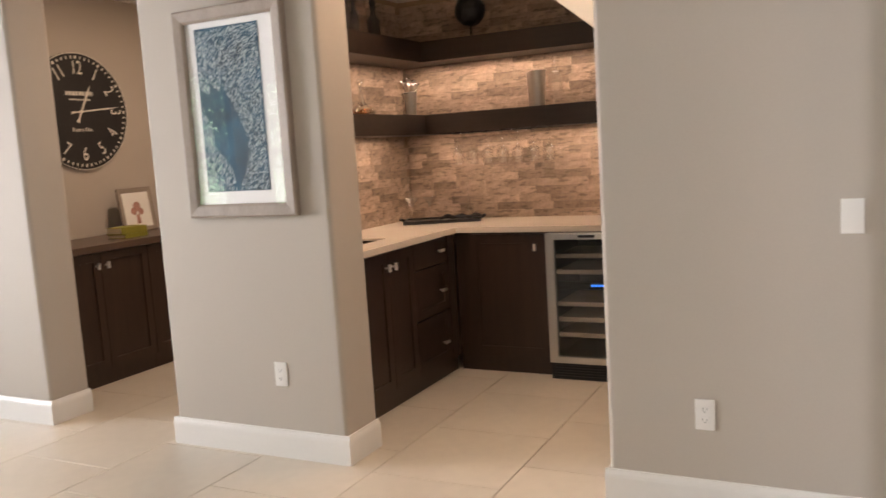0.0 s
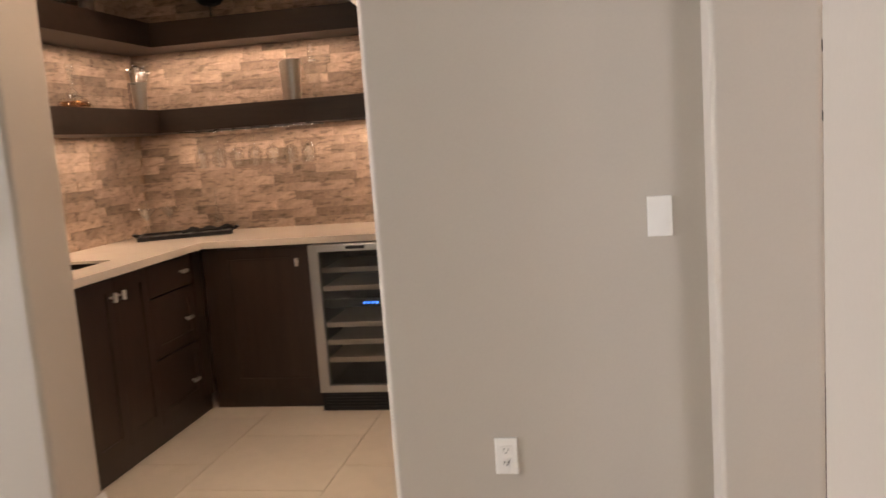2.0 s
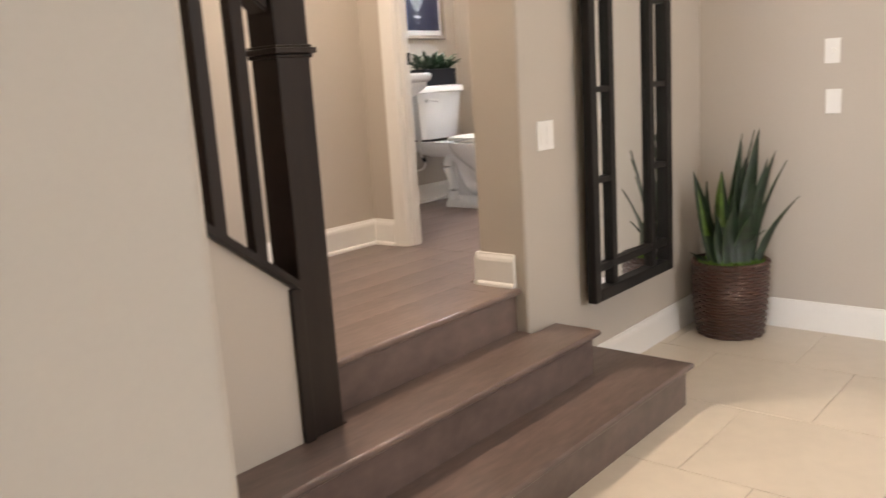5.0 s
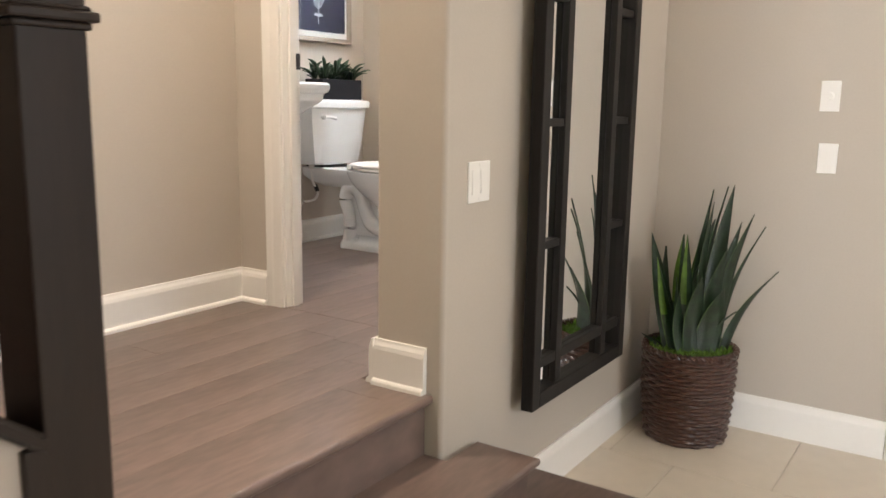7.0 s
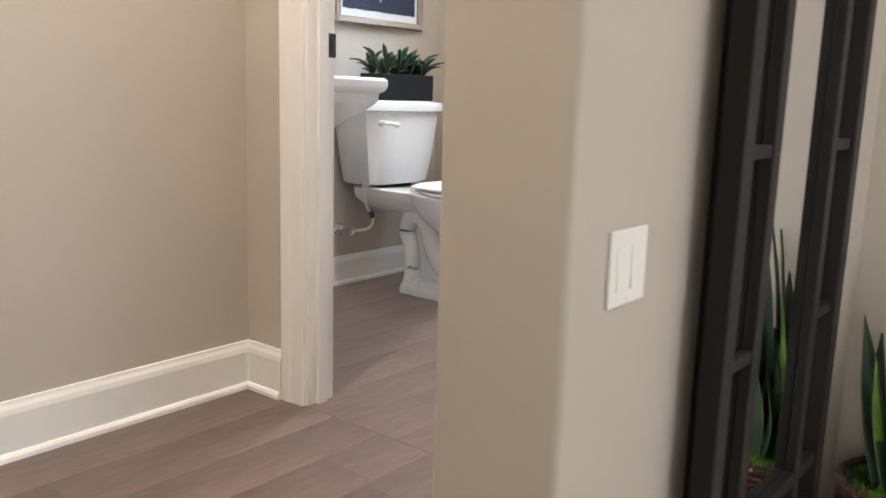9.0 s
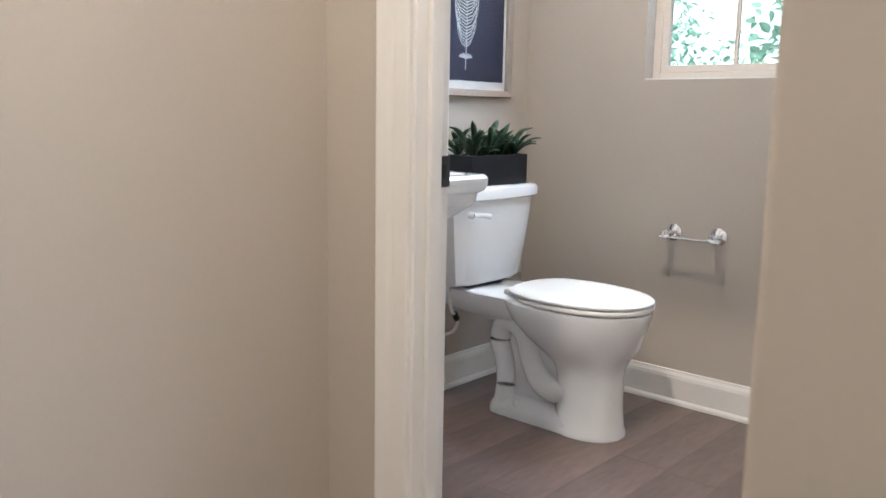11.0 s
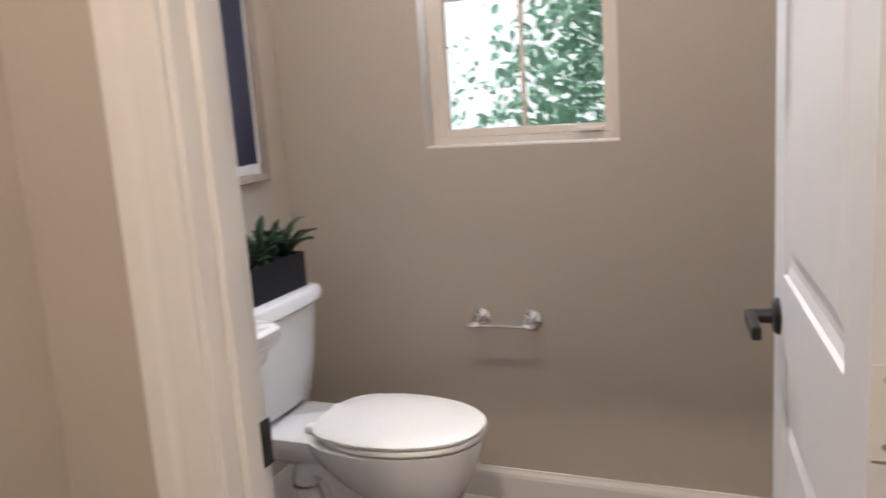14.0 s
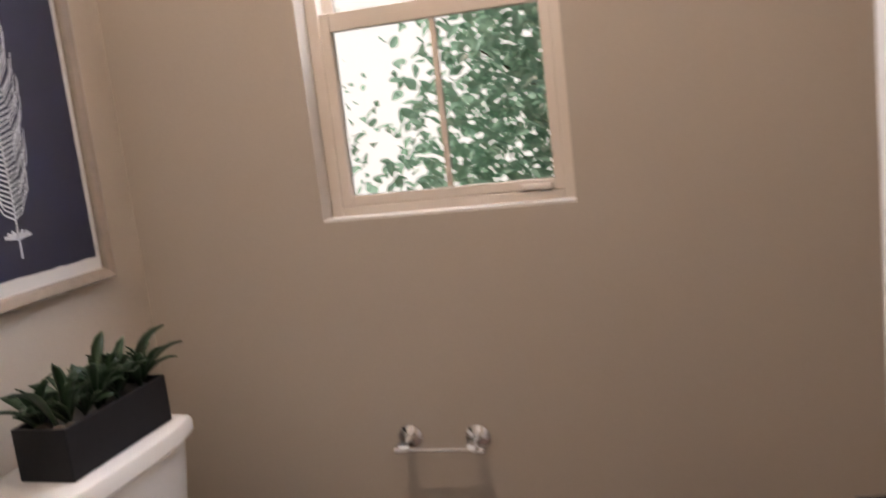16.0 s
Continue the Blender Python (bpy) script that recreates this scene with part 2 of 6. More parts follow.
def wall_with_windows(name, axis, at, thick, u0, u1, z0, z1, holes):
    """An upright wall across an axis, with openings (u0, u1, z0, z1) right through it."""
    bm = bmesh.new()
    us = sorted({u0, u1, *[h[0] for h in holes], *[h[1] for h in holes]})
    zs = sorted({z0, z1, *[h[2] for h in holes], *[h[3] for h in holes]})
    for ua, ub in zip(us, us[1:]):
        for za, zb in zip(zs, zs[1:]):
            if any(h[0] <= ua and ub <= h[1] and h[2] <= za and zb <= h[3] for h in holes):
                continue
            if axis == "x":
                box(bm, at, at + thick, ua, ub, za, zb)
            else:
                box(bm, ua, ub, at, at + thick, za, zb)
    bmesh.ops.remove_doubles(bm, verts=bm.verts, dist=1e-5)
    return structure(name, bm, PAINT, "beige painted wall with window openings", "wall")


WEST = [(wy - 0.75, wy + 0.75, 0.5, 2.5) for wy in (-4.2, -2.0, 1.0)]
wall_with_windows("wall_west", "x", -7.25, 0.15, -5.0, 2.985, 0, 3.05, WEST)
wall_with_windows("wall_south", "y", -5.15, 0.15, -7.25, 0.43, 0, 3.05, [(-3.7, -1.3, 0.6, 2.6)])
wall_with_windows("wall_hall_south", "y", -1.15, 0.15, 0.43, 4.35, 0, 3.05, [(1.6, 3.0, 0.6, 2.6)])
structure("wall_hall_east", boxes((4.20, 4.35, -1.15, 3.62, 0, 3.30)), PAINT, "beige painted wall at the end of the hall", "wall")
bm = bmesh.new()
rounded_wall(bm, 2.53, EX + 0.15, 3.62, 3.85, 0, 3.30, ("lf", "lb"), 0.013)
structure("wall_mirror_side", bm, PAINT, "beige painted wall with a rounded corner", "wall")
structure("wall_stair_north", boxes((-2.95, 3.0, 4.92, 5.05, 0, 3.6)), PAINT, "beige painted wall behind the stair and landing", "wall")
DOOR0, DOOR1 = 3.945, 4.670
bm = boxes((3.0, 3.088, 3.85, DOOR0 - 0.02, 0.3, 3.3), (3.0, 3.088, DOOR1 + 0.02, NW, 0.3, 3.3), (3.0, 3.088, DOOR0 - 0.02, DOOR1 + 0.02, L + 2.06, 3.3))
structure("wall_powder_room_door", bm, PAINT, "beige painted wall with a narrow doorway", "wall")
structure("wall_powder_room_north", boxes((3.0, EX + 0.15, NW, NW + 0.13, 0.3, 3.3)), PAINT, "beige painted wall behind the toilet", "wall")
wall_with_windows("wall_powder_room_window", "x", EX, 0.15, 3.85, NW, 0.3, 3.3, [(4.5235, 5.141, 1.7365, 2.75)])
bm = boxes((-3.04, -2.82, 2.985, 4.92, 0, 3.05), (-0.80, -0.68, 2.985, 4.92, 0, 3.05))
structure("wall_bar_sides", bm, PAINT, "beige painted side walls of the bar alcove", "wall")
bm = boxes((-5.08, -4.93, 2.985, 5.6, 0, 3.05), (-4.93, -3.04, 5.5, 5.6, 0, 3.05), (-3.04, -2.95, 4.92, 5.6, 0, 3.05))
structure("wall_niche", bm, PAINT, "beige painted walls of the clock niche", "wall")
bm = boxes((-0.68, 0.435, 3.60, 3.72, 0, 3.6), (-0.45, -0.33, 3.72, 4.92, 0, 3.6))
structure("wall_under_stair", bm, PAINT, "plain wall beside the stair", "wall")
bm = boxes((-7.25, 0.43, -5.15, 2.985, 3.05, 3.15), (0.43, 4.35, -1.15, 3.62, 3.05, 3.15), (-5.08, -2.95, 2.985, 5.6, 2.65, 2.75),
           (-0.68, 3.0, 3.62, 5.05, 3.60, 3.70), (0.435, 2.53, 3.60, 3.72, 3.15, 3.60), (2.53, 3.0, 3.62, 3.85, 3.30, 3.60), (3.0, EX + 0.15, 3.62, NW + 0.13, 3.30, 3.40), (-3.04, -0.68, 2.985, 4.92, 3.05, 3.15))
structure("ceiling", bm, CEIL, "plain white ceiling", "ceiling")
bm = extrude([(-2.42, 3.048), (-0.802, 1.704), (-0.802, 3.048)], 1.315, "y", 3.602)
structure("stair_soffit", bm, CEIL, "white sloping underside of the stair above the bar", "ceiling")
structure("floor", boxes((-7.25, 4.35, -5.15, 5.6, -0.2, -0.004)), GROUT, "pale floor bed with grout joints", "floor")
structure("landing_base", boxes((0.435, 3.0, 3.68, 4.92, 0, L - 0.022), (3.0, EX, 3.85, NW, 0, L - 0.022)), ESPRESSO, "dark bed under the wooden floor", "floor")

# skirting boards: profile set along straight runs


def skirting(bm, x0, y0, x1, y1, side, z=0.0, height=0.135, thick=0.016, shoe=True):
    """A moulded board from one point to another; side is the way it faces."""
    prof = [(0, 0), (thick, 0), (thick, height - 0.03), (thick * 0.85, height - 0.018), (thick * 0.55, height - 0.008), (thick * 0.45, height), (0, height)]
    if shoe:
        prof = [(0, 0), (thick + 0.012, 0), (thick + 0.011, 0.010), (thick + 0.006, 0.016), (thick, 0.018)] + prof[2:]
    a = [bm.verts.new((x0 + side[0] * d, y0 + side[1] * d, z + h)) for d, h in prof]
    b = [bm.verts.new((x1 + side[0] * d, y1 + side[1] * d, z + h)) for d, h in prof]
    n = len(prof)
    fs = [bm.faces.new((a[i], a[(i + 1) % n], b[(i + 1) % n], b[i])) for i in range(n)] + [bm.faces.new(a[::-1]), bm.faces.new(b)]
    bmesh.ops.recalc_face_normals(bm, faces=fs)


S, N, E, W = (0, -1), (0, 1), (1, 0), (-1, 0)
for run in ((-7.1, YA, -3.985 + 0.016, YA, S), (-3.985, YA, -3.985, 2.985, E), (-3.04 - 0.016, YA, -2.015 + 0.016, YA, S), (-2.015, YA, -2.015, 2.985, E),
            (-3.04, YA, -3.04, 2.985, W), (-0.812 - 0.016, YA, 0.16, YA, S), (-0.812, YA, -0.812, 2.985, W), (0.16, 2.575, 0.16, YA - 0.016, W), (0.144, 2.575, 0.451, 2.575, S),
            (0.435, 2.575, 0.435, 3.12, E), (0.168, -5, 0.168, 1.567, W), (0.152, 1.567, 0.446, 1.567, N), (0.43, -1, 0.43, 1.567, E),
            (2.962, 3.62, 4.20, 3.62, S), (4.20, 2.65, 4.20, 3.604, W), (-7.1, -5, -7.1, YA - 0.02, E), (-7.1, -5, 0.152, -5, N)):
    bm = bmesh.new()
    skirting(bm, *run, height=0.152 if run[0] > 2.9 else 0.135, shoe=False)
    structure("baseboard", bm, TRIM, "white moulded baseboard along the tiled floor", "baseboard")
for run in ((1.40, 4.92, 3.0, 4.92, S), (3.0, 4.764, 3.0, 4.904, W), (2.53, 3.672, 2.53, 3.85, W), (2.514, 3.85, 2.98, 3.85, N), (3.088, NW, EX, NW, S), (EX, 3.85, EX, NW - 0.016, W), (3.25, 3.85, EX - 0.02, 3.85, N)):
    bm = bmesh.new()
    skirting(bm, *run, z=L, height=0.126 if run[0] > 3.05 else 0.135)
    structure("baseboard_landing", bm, TRIM, "white moulded baseboard with a shoe mould on the wooden floor", "baseboard")

# ---- stairs ----
TREAD = PLANK


def nosed(x0, x1, y0, y1, z, t=0.026, right=False):
    """A tread whose front edge, and right end where asked, is rounded."""
    bm = bmesh.new()
    box(bm, x0, x1, y0, y1, z - t, z)
    es = [e for e in bm.edges if all(abs(v.co.y - y0) < 1e-6 for v in e.verts) and abs(e.verts[0].co.z - e.verts[1].co.z) < 1e-6]
    if right:
        es += [e for e in bm.edges if all(abs(v.co.x - x1) < 1e-6 for v in e.verts) and abs(e.verts[0].co.z - e.verts[1].co.z) < 1e-6]
    bmesh.ops.bevel(bm, geom=es, offset=0.010, segments=3, affect="EDGES", profile=0.5)
    return bm


steps = thing("entry_steps", (1.7, 3.4, 0), "three grey-brown wooden steps up to the landing", "stairs", kind="structure")


def step_part(name, bm, mat=TREAD, label=""):
    ob = part(name, bm, mat, steps, label)
    ob.matrix_parent_inverse = steps.matrix_basis.inverted()
    return ob


step_part("riser", boxes((0.437, 2.96, 3.155, 3.175, 0, 0.154), (2.94, 2.96, 3.175, 3.618, 0, 0.154)))
step_part("tread", nosed(0.437, 2.986, 3.13, 3.618, 0.18, right=True))
step_part("riser", boxes((0.437, 2.675, 3.418, 3.438, 0.18, 0.334), (2.655, 2.675, 3.438, 3.618, 0.18, 0.334)))
step_part("tread", nosed(0.437, 2.701, 3.393, 3.598, 0.36, right=True))
step_part("tread", boxes((1.51, 2.528, 3.598, 3.675, 0.334, 0.36)))
step_part("riser", boxes((1.507, 2.528, 3.675, 3.695, 0.36, 0.514)))
step_part("nosing", nosed(1.507, 2.528, 3.648, 3.74, 0.541))
flight = thing("upper_stair_flight", (0.9, 4.3, 0), "dark wooden stair flight rising behind the knee wall", "stairs", kind="structure")
for k in range(7):
    x1 = 1.37 - 0.235 * k
    ob = part("tread", boxes((x1 - 0.26, x1, 3.725, 4.915, L + 0.18 * k + 0.155, L + 0.18 * (k + 1)), bevel=0.004), TREAD, flight)
    ob.matrix_parent_inverse = flight.matrix_basis.inverted()
    ob = part("riser", boxes((x1 - 0.04, x1 - 0.02, 3.725, 4.915, L + 0.18 * k, L + 0.18 * k + 0.155)), TREAD, flight)
    ob.matrix_parent_inverse = flight.matrix_basis.inverted()

SLOPE = 0.773


def cap_z(x):
    return 0.850 + SLOPE * (1.356 - x)


bm = extrude([(0.436, 0.0), (1.374, 0.0), (1.374, cap_z(1.374) - 0.035), (0.436, cap_z(0.436) - 0.035)], 0.115, "y", 3.60)
structure("knee_wall", bm, PAINT, "beige painted sloping knee wall under the railing", "wall")
rail = thing("stair_railing", (1.4325, 3.651, 0.36), "dark espresso wooden stair railing with a square newel post", "railing")


def rail_part(name, bm, parent=rail, label=""):
    return part(name, bm, ESPRESSO, parent, label)


def slant(x0, x1, y0, y1, lo, hi):
    """A sloping bar that follows the stair between two heights above the cap's line, set from the railing's base."""
    bx, by, bz = 1.4325, 3.651, 0.36
    pts = [(x0 - bx, cap_z(x0) + lo - bz), (x1 - bx, cap_z(x1) + lo - bz), (x1 - bx, cap_z(x1) + hi - bz), (x0 - bx, cap_z(x0) + hi - bz)]
    bm = extrude(pts, y1 - y0, "y", y0 - by)
    bmesh.ops.bevel(bm, geom=list(bm.edges), offset=0.006, segments=2, affect="EDGES")
    return bm


newel = rail_part("newel_post", boxes((-0.0575, 0.0575, -0.0575, 0.0575, 0.0, 1.32), bevel=0.004))
bm = boxes((-0.064, 0.064, -0.064, 0.064, 1.092, 1.104), (-0.073, 0.073, -0.073, 0.073, 1.104, 1.120), (-0.064, 0.064, -0.064, 0.064, 1.120, 1.128), bevel=0.004)
rail_part("collar_moulding", bm, newel)
bm = boxes((-0.078, 0.078, -0.078, 0.078, 1.32, 1.35), (-0.065, 0.065, -0.065, 0.065, 1.35, 1.375), bevel=0.005)
rail_part("post_cap", bm, newel)
rail_part("base_strip", boxes((-0.096, -0.0585, -0.068, 0.0, 0.0, cap_z(1.35) - 0.36 - 0.035), bevel=0.002), newel)
rail_part("knee_wall_cap", slant(0.437, 1.3745, 3.578, 3.735, -0.035, 0.0))
rail_part("handrail", slant(0.437, 1.3748, 3.613, 3.688, 0.735, 0.80))
for k in range(7):
    x = 1.286 - 0.1225 * k
    if x < 0.47:
        continue
    bm = extrude([(x - 0.020 - 1.4325, cap_z(x - 0.02) - 0.001 - 0.36), (x + 0.020 - 1.4325, cap_z(x + 0.02) - 0.001 - 0.36), (x + 0.020 - 1.4325, cap_z(x + 0.02) + 0.738 - 0.36), (x - 0.020 - 1.4325, cap_z(x - 0.02) + 0.738 - 0.36)], 0.04, "y", -0.020)
    bmesh.ops.bevel(bm, geom=list(bm.edges), offset=0.002, segments=1, affect="EDGES")
    rail_part("baluster", bm)
grip = thing("wall_handrail", (1.1, 4.87, 1.7), "dark wooden handrail on the stair wall", "handrail")
bm = bmesh.new()
tube(bm, [(-0.75, 0, 0.50), (0.30, 0, -0.29), (0.40, 0, -0.355), (0.405, 0.03, -0.36)], 0.026, 12)
part("rail", bm, ESPRESSO, grip)
bm = bmesh.new()
tube(bm, [(0.1, 0.05, -0.22), (0.1, 0.02, -0.21), (0.1, 0.0, -0.16)], 0.010, 8)
part("bracket", bm, BLACK, grip)

# ---- doorway and door of the powder room ----
BRONZE0 = material("dark_metal", (0.03, 0.028, 0.027), 0.3, 0.8, vary=0.1, bump=0)
bm = bmesh.new()


def casing(bm, y0, y1, face, out, z0, z1):
    """Moulded door casing: one board of gentle steps, from its inner edge y0 to its outer edge y1."""
    s = 1 if out > 0 else -1
    prof = [(0, 0), (0, 0.010), (0.05, 0.012), (0.40, 0.013), (0.46, 0.0122), (0.54, 0.013), (0.64, 0.0155), (0.93, 0.0165), (1.0, 0.014), (1.0, 0)]
    lo = [bm.verts.new((face + s * d, y0 + (y1 - y0) * a, z0)) for a, d in prof]
    hi = [bm.verts.new((face + s * d, y0 + (y1 - y0) * a, z1)) for a, d in prof]
    n = len(prof)
    for k in range(n):
        bm.faces.new((lo[k], lo[(k + 1) % n], hi[(k + 1) % n], hi[k]))
    bm.faces.new(lo[::-1])
    bm.faces.new(hi)
    bmesh.ops.recalc_face_normals(bm, faces=bm.faces)


door_frame = thing("door_frame", (3.05, 4.3, L), "white painted moulded door casing and jamb", "door frame", kind="structure")


def frame_part(name, bm, mat=TRIM, label=""):
    ob = part(name, bm, mat, door_frame, label)
    ob.matrix_parent_inverse = door_frame.matrix_basis.inverted()
    return ob


casing(bm, DOOR1 + 0.008, DOOR1 + 0.092, 3.0, -1, L, L + 2.13)
frame_part("casing", bm)
bm = bmesh.new()
casing(bm, DOOR0 - 0.008, 3.862, 3.0, -1, L, L + 2.13)
frame_part("casing", bm)
frame_part("head_casing", boxes((2.982, 3.0, 3.862, DOOR1 + 0.092, L + 2.05, L + 2.13), bevel=0.003))
frame_part("jamb", boxes((3.0, 3.092, DOOR1, DOOR1 + 0.02, L, L + 2.06), (3.030, 3.062, DOOR1 - 0.011, DOOR1, L, L + 2.05), bevel=0.002))
frame_part("jamb", boxes((3.0, 3.092, DOOR0 - 0.02, DOOR0, L, L + 2.06), bevel=0.002))
frame_part("head_jamb", boxes((3.0, 3.092, DOOR0, DOOR1, L + 2.04, L + 2.06), bevel=0.002))
bm = bmesh.new()
casing(bm, DOOR1 + 0.008, DOOR1 + 0.092, 3.088, 1, L, L + 2.13)
frame_part("casing", bm)
bm = boxes((3.056, 3.094, DOOR1 - 0.0025, DOOR1 - 0.0002, 1.461, 1.521), (3.092, 3.0945, DOOR1 - 0.002, DOOR1 + 0.012, 1.467, 1.515))
frame_part("strike_plate", bm, BLACK, "black metal strike plate")
frame_part("strike_hole", boxes((3.066, 3.082, DOOR1 - 0.0032, DOOR1 - 0.0022, 1.477, 1.505)), BRONZE0, "dark latch hole")


def panelled(w, h, t, holes, depth=0.009, step=0.022, flat=False):
    """A door slab with sunken moulded fields (x0, x1, z0, z1) on both faces; x runs from 0 to w, y from 0 to t."""
    bm = bmesh.new()
    xs = sorted({0, w, *[v for q in holes for v in q[:2]]})
    zs = sorted({0, h, *[v for q in holes for v in q[2:]]})
    for y, s in ((0, -1), (t, 1)):
        for xa, xb in zip(xs, xs[1:]):
            for za, zb in zip(zs, zs[1:]):
                if any(q[0] <= xa and xb <= q[1] and q[2] <= za and zb <= q[3] for q in holes):
                    continue
                bm.faces.new([bm.verts.new(c) for c in ((xa, y, za), (xb, y, za), (xb, y, zb), (xa, y, zb))])
        for x0, x1, z0, z1 in holes:
            rings = []
            for inset, d in ((0, 0), (0.0015, 1.0)) if flat else ((0, 0), (step * 0.25, 0.6), (step * 0.55, 0.75), (step, 1.0), (step * 1.6, 1.0), (step * 2.6, 0.35)):
                yy = y - s * depth * d
                rings.append([bm.verts.new(c) for c in ((x0 + inset, yy, z0 + inset), (x1 - inset, yy, z0 + inset), (x1 - inset, yy, z1 - inset), (x0 + inset, yy, z1 - inset))])
            for a, b in zip(rings, rings[1:]):
                for k in range(4):
                    bm.faces.new((a[k], a[(k + 1) % 4], b[(k + 1) % 4], b[k]))
            bm.faces.new(rings[-1])
    for (xa, za), (xb, zb) in (((0, 0), (w, 0)), ((w, 0), (w, h)), ((w, h), (0, h)), ((0, h), (0, 0))):
        bm.faces.new([bm.verts.new(c) for c in ((xa, 0, za), (xb, 0, zb), (xb, t, zb), (xa, t, za))])
    bmesh.ops.remove_doubles(bm, verts=bm.verts, dist=1e-5)
    bmesh.ops.recalc_face_normals(bm, faces=bm.faces)
    return bm


door = thing("door_1", (3.151, 3.953, L + 0.012), "open white two-panel door with a black lever", "door", turn=7.9, kind="structure")
DOORPAINT = material("door_paint", (0.78, 0.78, 0.80), 0.30, vary=0.015, scale=2, fine=50, bump=0.03)
part("leaf", panelled(0.725, 2.03, 0.035, [(0.118, 0.613, 1.014, 1.90), (0.118, 0.613, 0.17, 0.795)]), DOORPAINT, door)
lever = part("rosette", lathe(bmesh.new(), [(0.0, 0.0), (0.033, 0.0), (0.033, 0.004), (0.028, 0.010), (0.014, 0.012), (0.012, 0.05), (0.0, 0.05)], (0.661, 0.035, 0.93), 20, "y"), BLACK, door, "black round rosette")
bm = boxes((0.548, 0.669, 0.075, 0.092, 0.918, 0.942), bevel=0.004)
part("lever_handle", bm, BLACK, lever, "matte black lever handle")
back = part("rosette", lathe(bmesh.new(), [(0.0, 0.0), (0.012, 0.0), (0.014, 0.03), (0.033, 0.034), (0.033, 0.05), (0.0, 0.05)], (0.661, -0.05, 0.93), 20, "y"), BLACK, door)
part("lever_handle", boxes((0.548, 0.669, -0.062, -0.045, 0.918, 0.942), bevel=0.004), BLACK, back)
for hz in (0.20, 1.018, 1.83):
    bm = boxes((-0.0025, 0.0, 0.004, 0.033, hz - 0.05, hz + 0.05), (-0.0025, 0.0, -0.03, -0.004, hz - 0.05, hz + 0.05))
    hinge = part("hinge", bm, TRIM, door, "white painted steel hinge")
    bm = bmesh.new()
    for k in range(5):
        lathe(bm, [(0, 0), (0.0065, 0), (0.0065, 0.019), (0, 0.019)], (-0.004, -0.002, hz - 0.05 + 0.0203 * k), 12)
    part("knuckle", bm, TRIM, hinge)
    for sz, sy in ((-0.035, 0.020), (0.0, 0.010), (0.035, 0.020)):
        part("screw", lathe(bmesh.new(), [(0, -0.001), (0.0035, -0.001), (0.0035, 0), (0, 0)], (-0.0025, sy, hz + sz), 8, "x"), STEEL, hinge)

# ---- window of the powder room ----
WY0, WY1, WZ0, WZ1 = 4.5235, 5.141, 1.7365, 2.75
FRAME = material("window_vinyl", (0.74, 0.67, 0.60), 0.4, vary=0.02, bump=0.0)
PANE = glass("window_glass")
win = thing("window_1", (EX + 0.075, 4.832, WZ0), "white single-hung window looking out on green leaves", "window", kind="structure")


def win_part(name, bm, mat=FRAME, parent=win, label=""):
    ob = part(name, bm, mat, parent, label)
    ob.matrix_parent_inverse = win.matrix_basis.inverted()
    return ob


win_part("frame", boxes((EX + 0.060, EX + 0.135, WY0, WY0 + 0.03, WZ0, WZ1), (EX + 0.060, EX + 0.135, WY1 - 0.03, WY1, WZ0, WZ1), (EX + 0.060, EX + 0.135, WY0 + 0.03, WY1 - 0.03, WZ0, WZ0 + 0.028), (EX + 0.060, EX + 0.135, WY0 + 0.03, WY1 - 0.03, WZ1 - 0.03, WZ1), bevel=0.003))
a0, a1, b0, b1 = WY0 + 0.03, WY1 - 0.03, WZ0 + 0.028, 2.235
sash = win_part("lower_sash", boxes((EX + 0.065, EX + 0.095, a0, a0 + 0.026, b0, b1), (EX + 0.065, EX + 0.095, a1 - 0.026, a1, b0, b1), (EX + 0.065, EX + 0.095, a0 + 0.026, a1 - 0.026, b0, b0 + 0.026), (EX + 0.065, EX + 0.095, a0 + 0.026, a1 - 0.026, b1 - 0.045, b1), bevel=0.003))
win_part("mullion", boxes((EX + 0.075, EX + 0.087, 4.825, 4.839, b0 + 0.026, b1 - 0.045)))
win_part("upper_sash", boxes((EX + 0.100, EX + 0.125, a0, a0 + 0.026, b1 - 0.03, WZ1 - 0.03), (EX + 0.100, EX + 0.125, a1 - 0.026, a1, b1 - 0.03, WZ1 - 0.03), (EX + 0.100, EX + 0.125, a0 + 0.026, a1 - 0.026, b1 - 0.03, b1), (EX + 0.100, EX + 0.125, a0 + 0.026, a1 - 0.026, WZ1 - 0.06, WZ1 - 0.03)))
win_part("mullion", boxes((EX + 0.107, EX + 0.119, 4.825, 4.839, b1, WZ1 - 0.06)))
win_part("latch", boxes((EX + 0.047, EX + 0.065, 4.583, 4.657, b0 + 0.004, b0 + 0.016), bevel=0.003))
for z0, z1, x in ((b0 + 0.026, b1 - 0.045, EX + 0.080), (b1, WZ1 - 0.06, EX + 0.112)):
    for y0, y1 in ((a0 + 0.026, 4.825), (4.839, a1 - 0.026)):
        win_part("pane", boxes((x, x + 0.004, y0, y1, z0, z1)), PANE).visible_shadow = False
win_part("sill", boxes((EX + 0.003, EX + 0.060, WY0 + 0.001, WY1 - 0.001, WZ0 + 0.0005, WZ0 + 0.006)), TRIM)


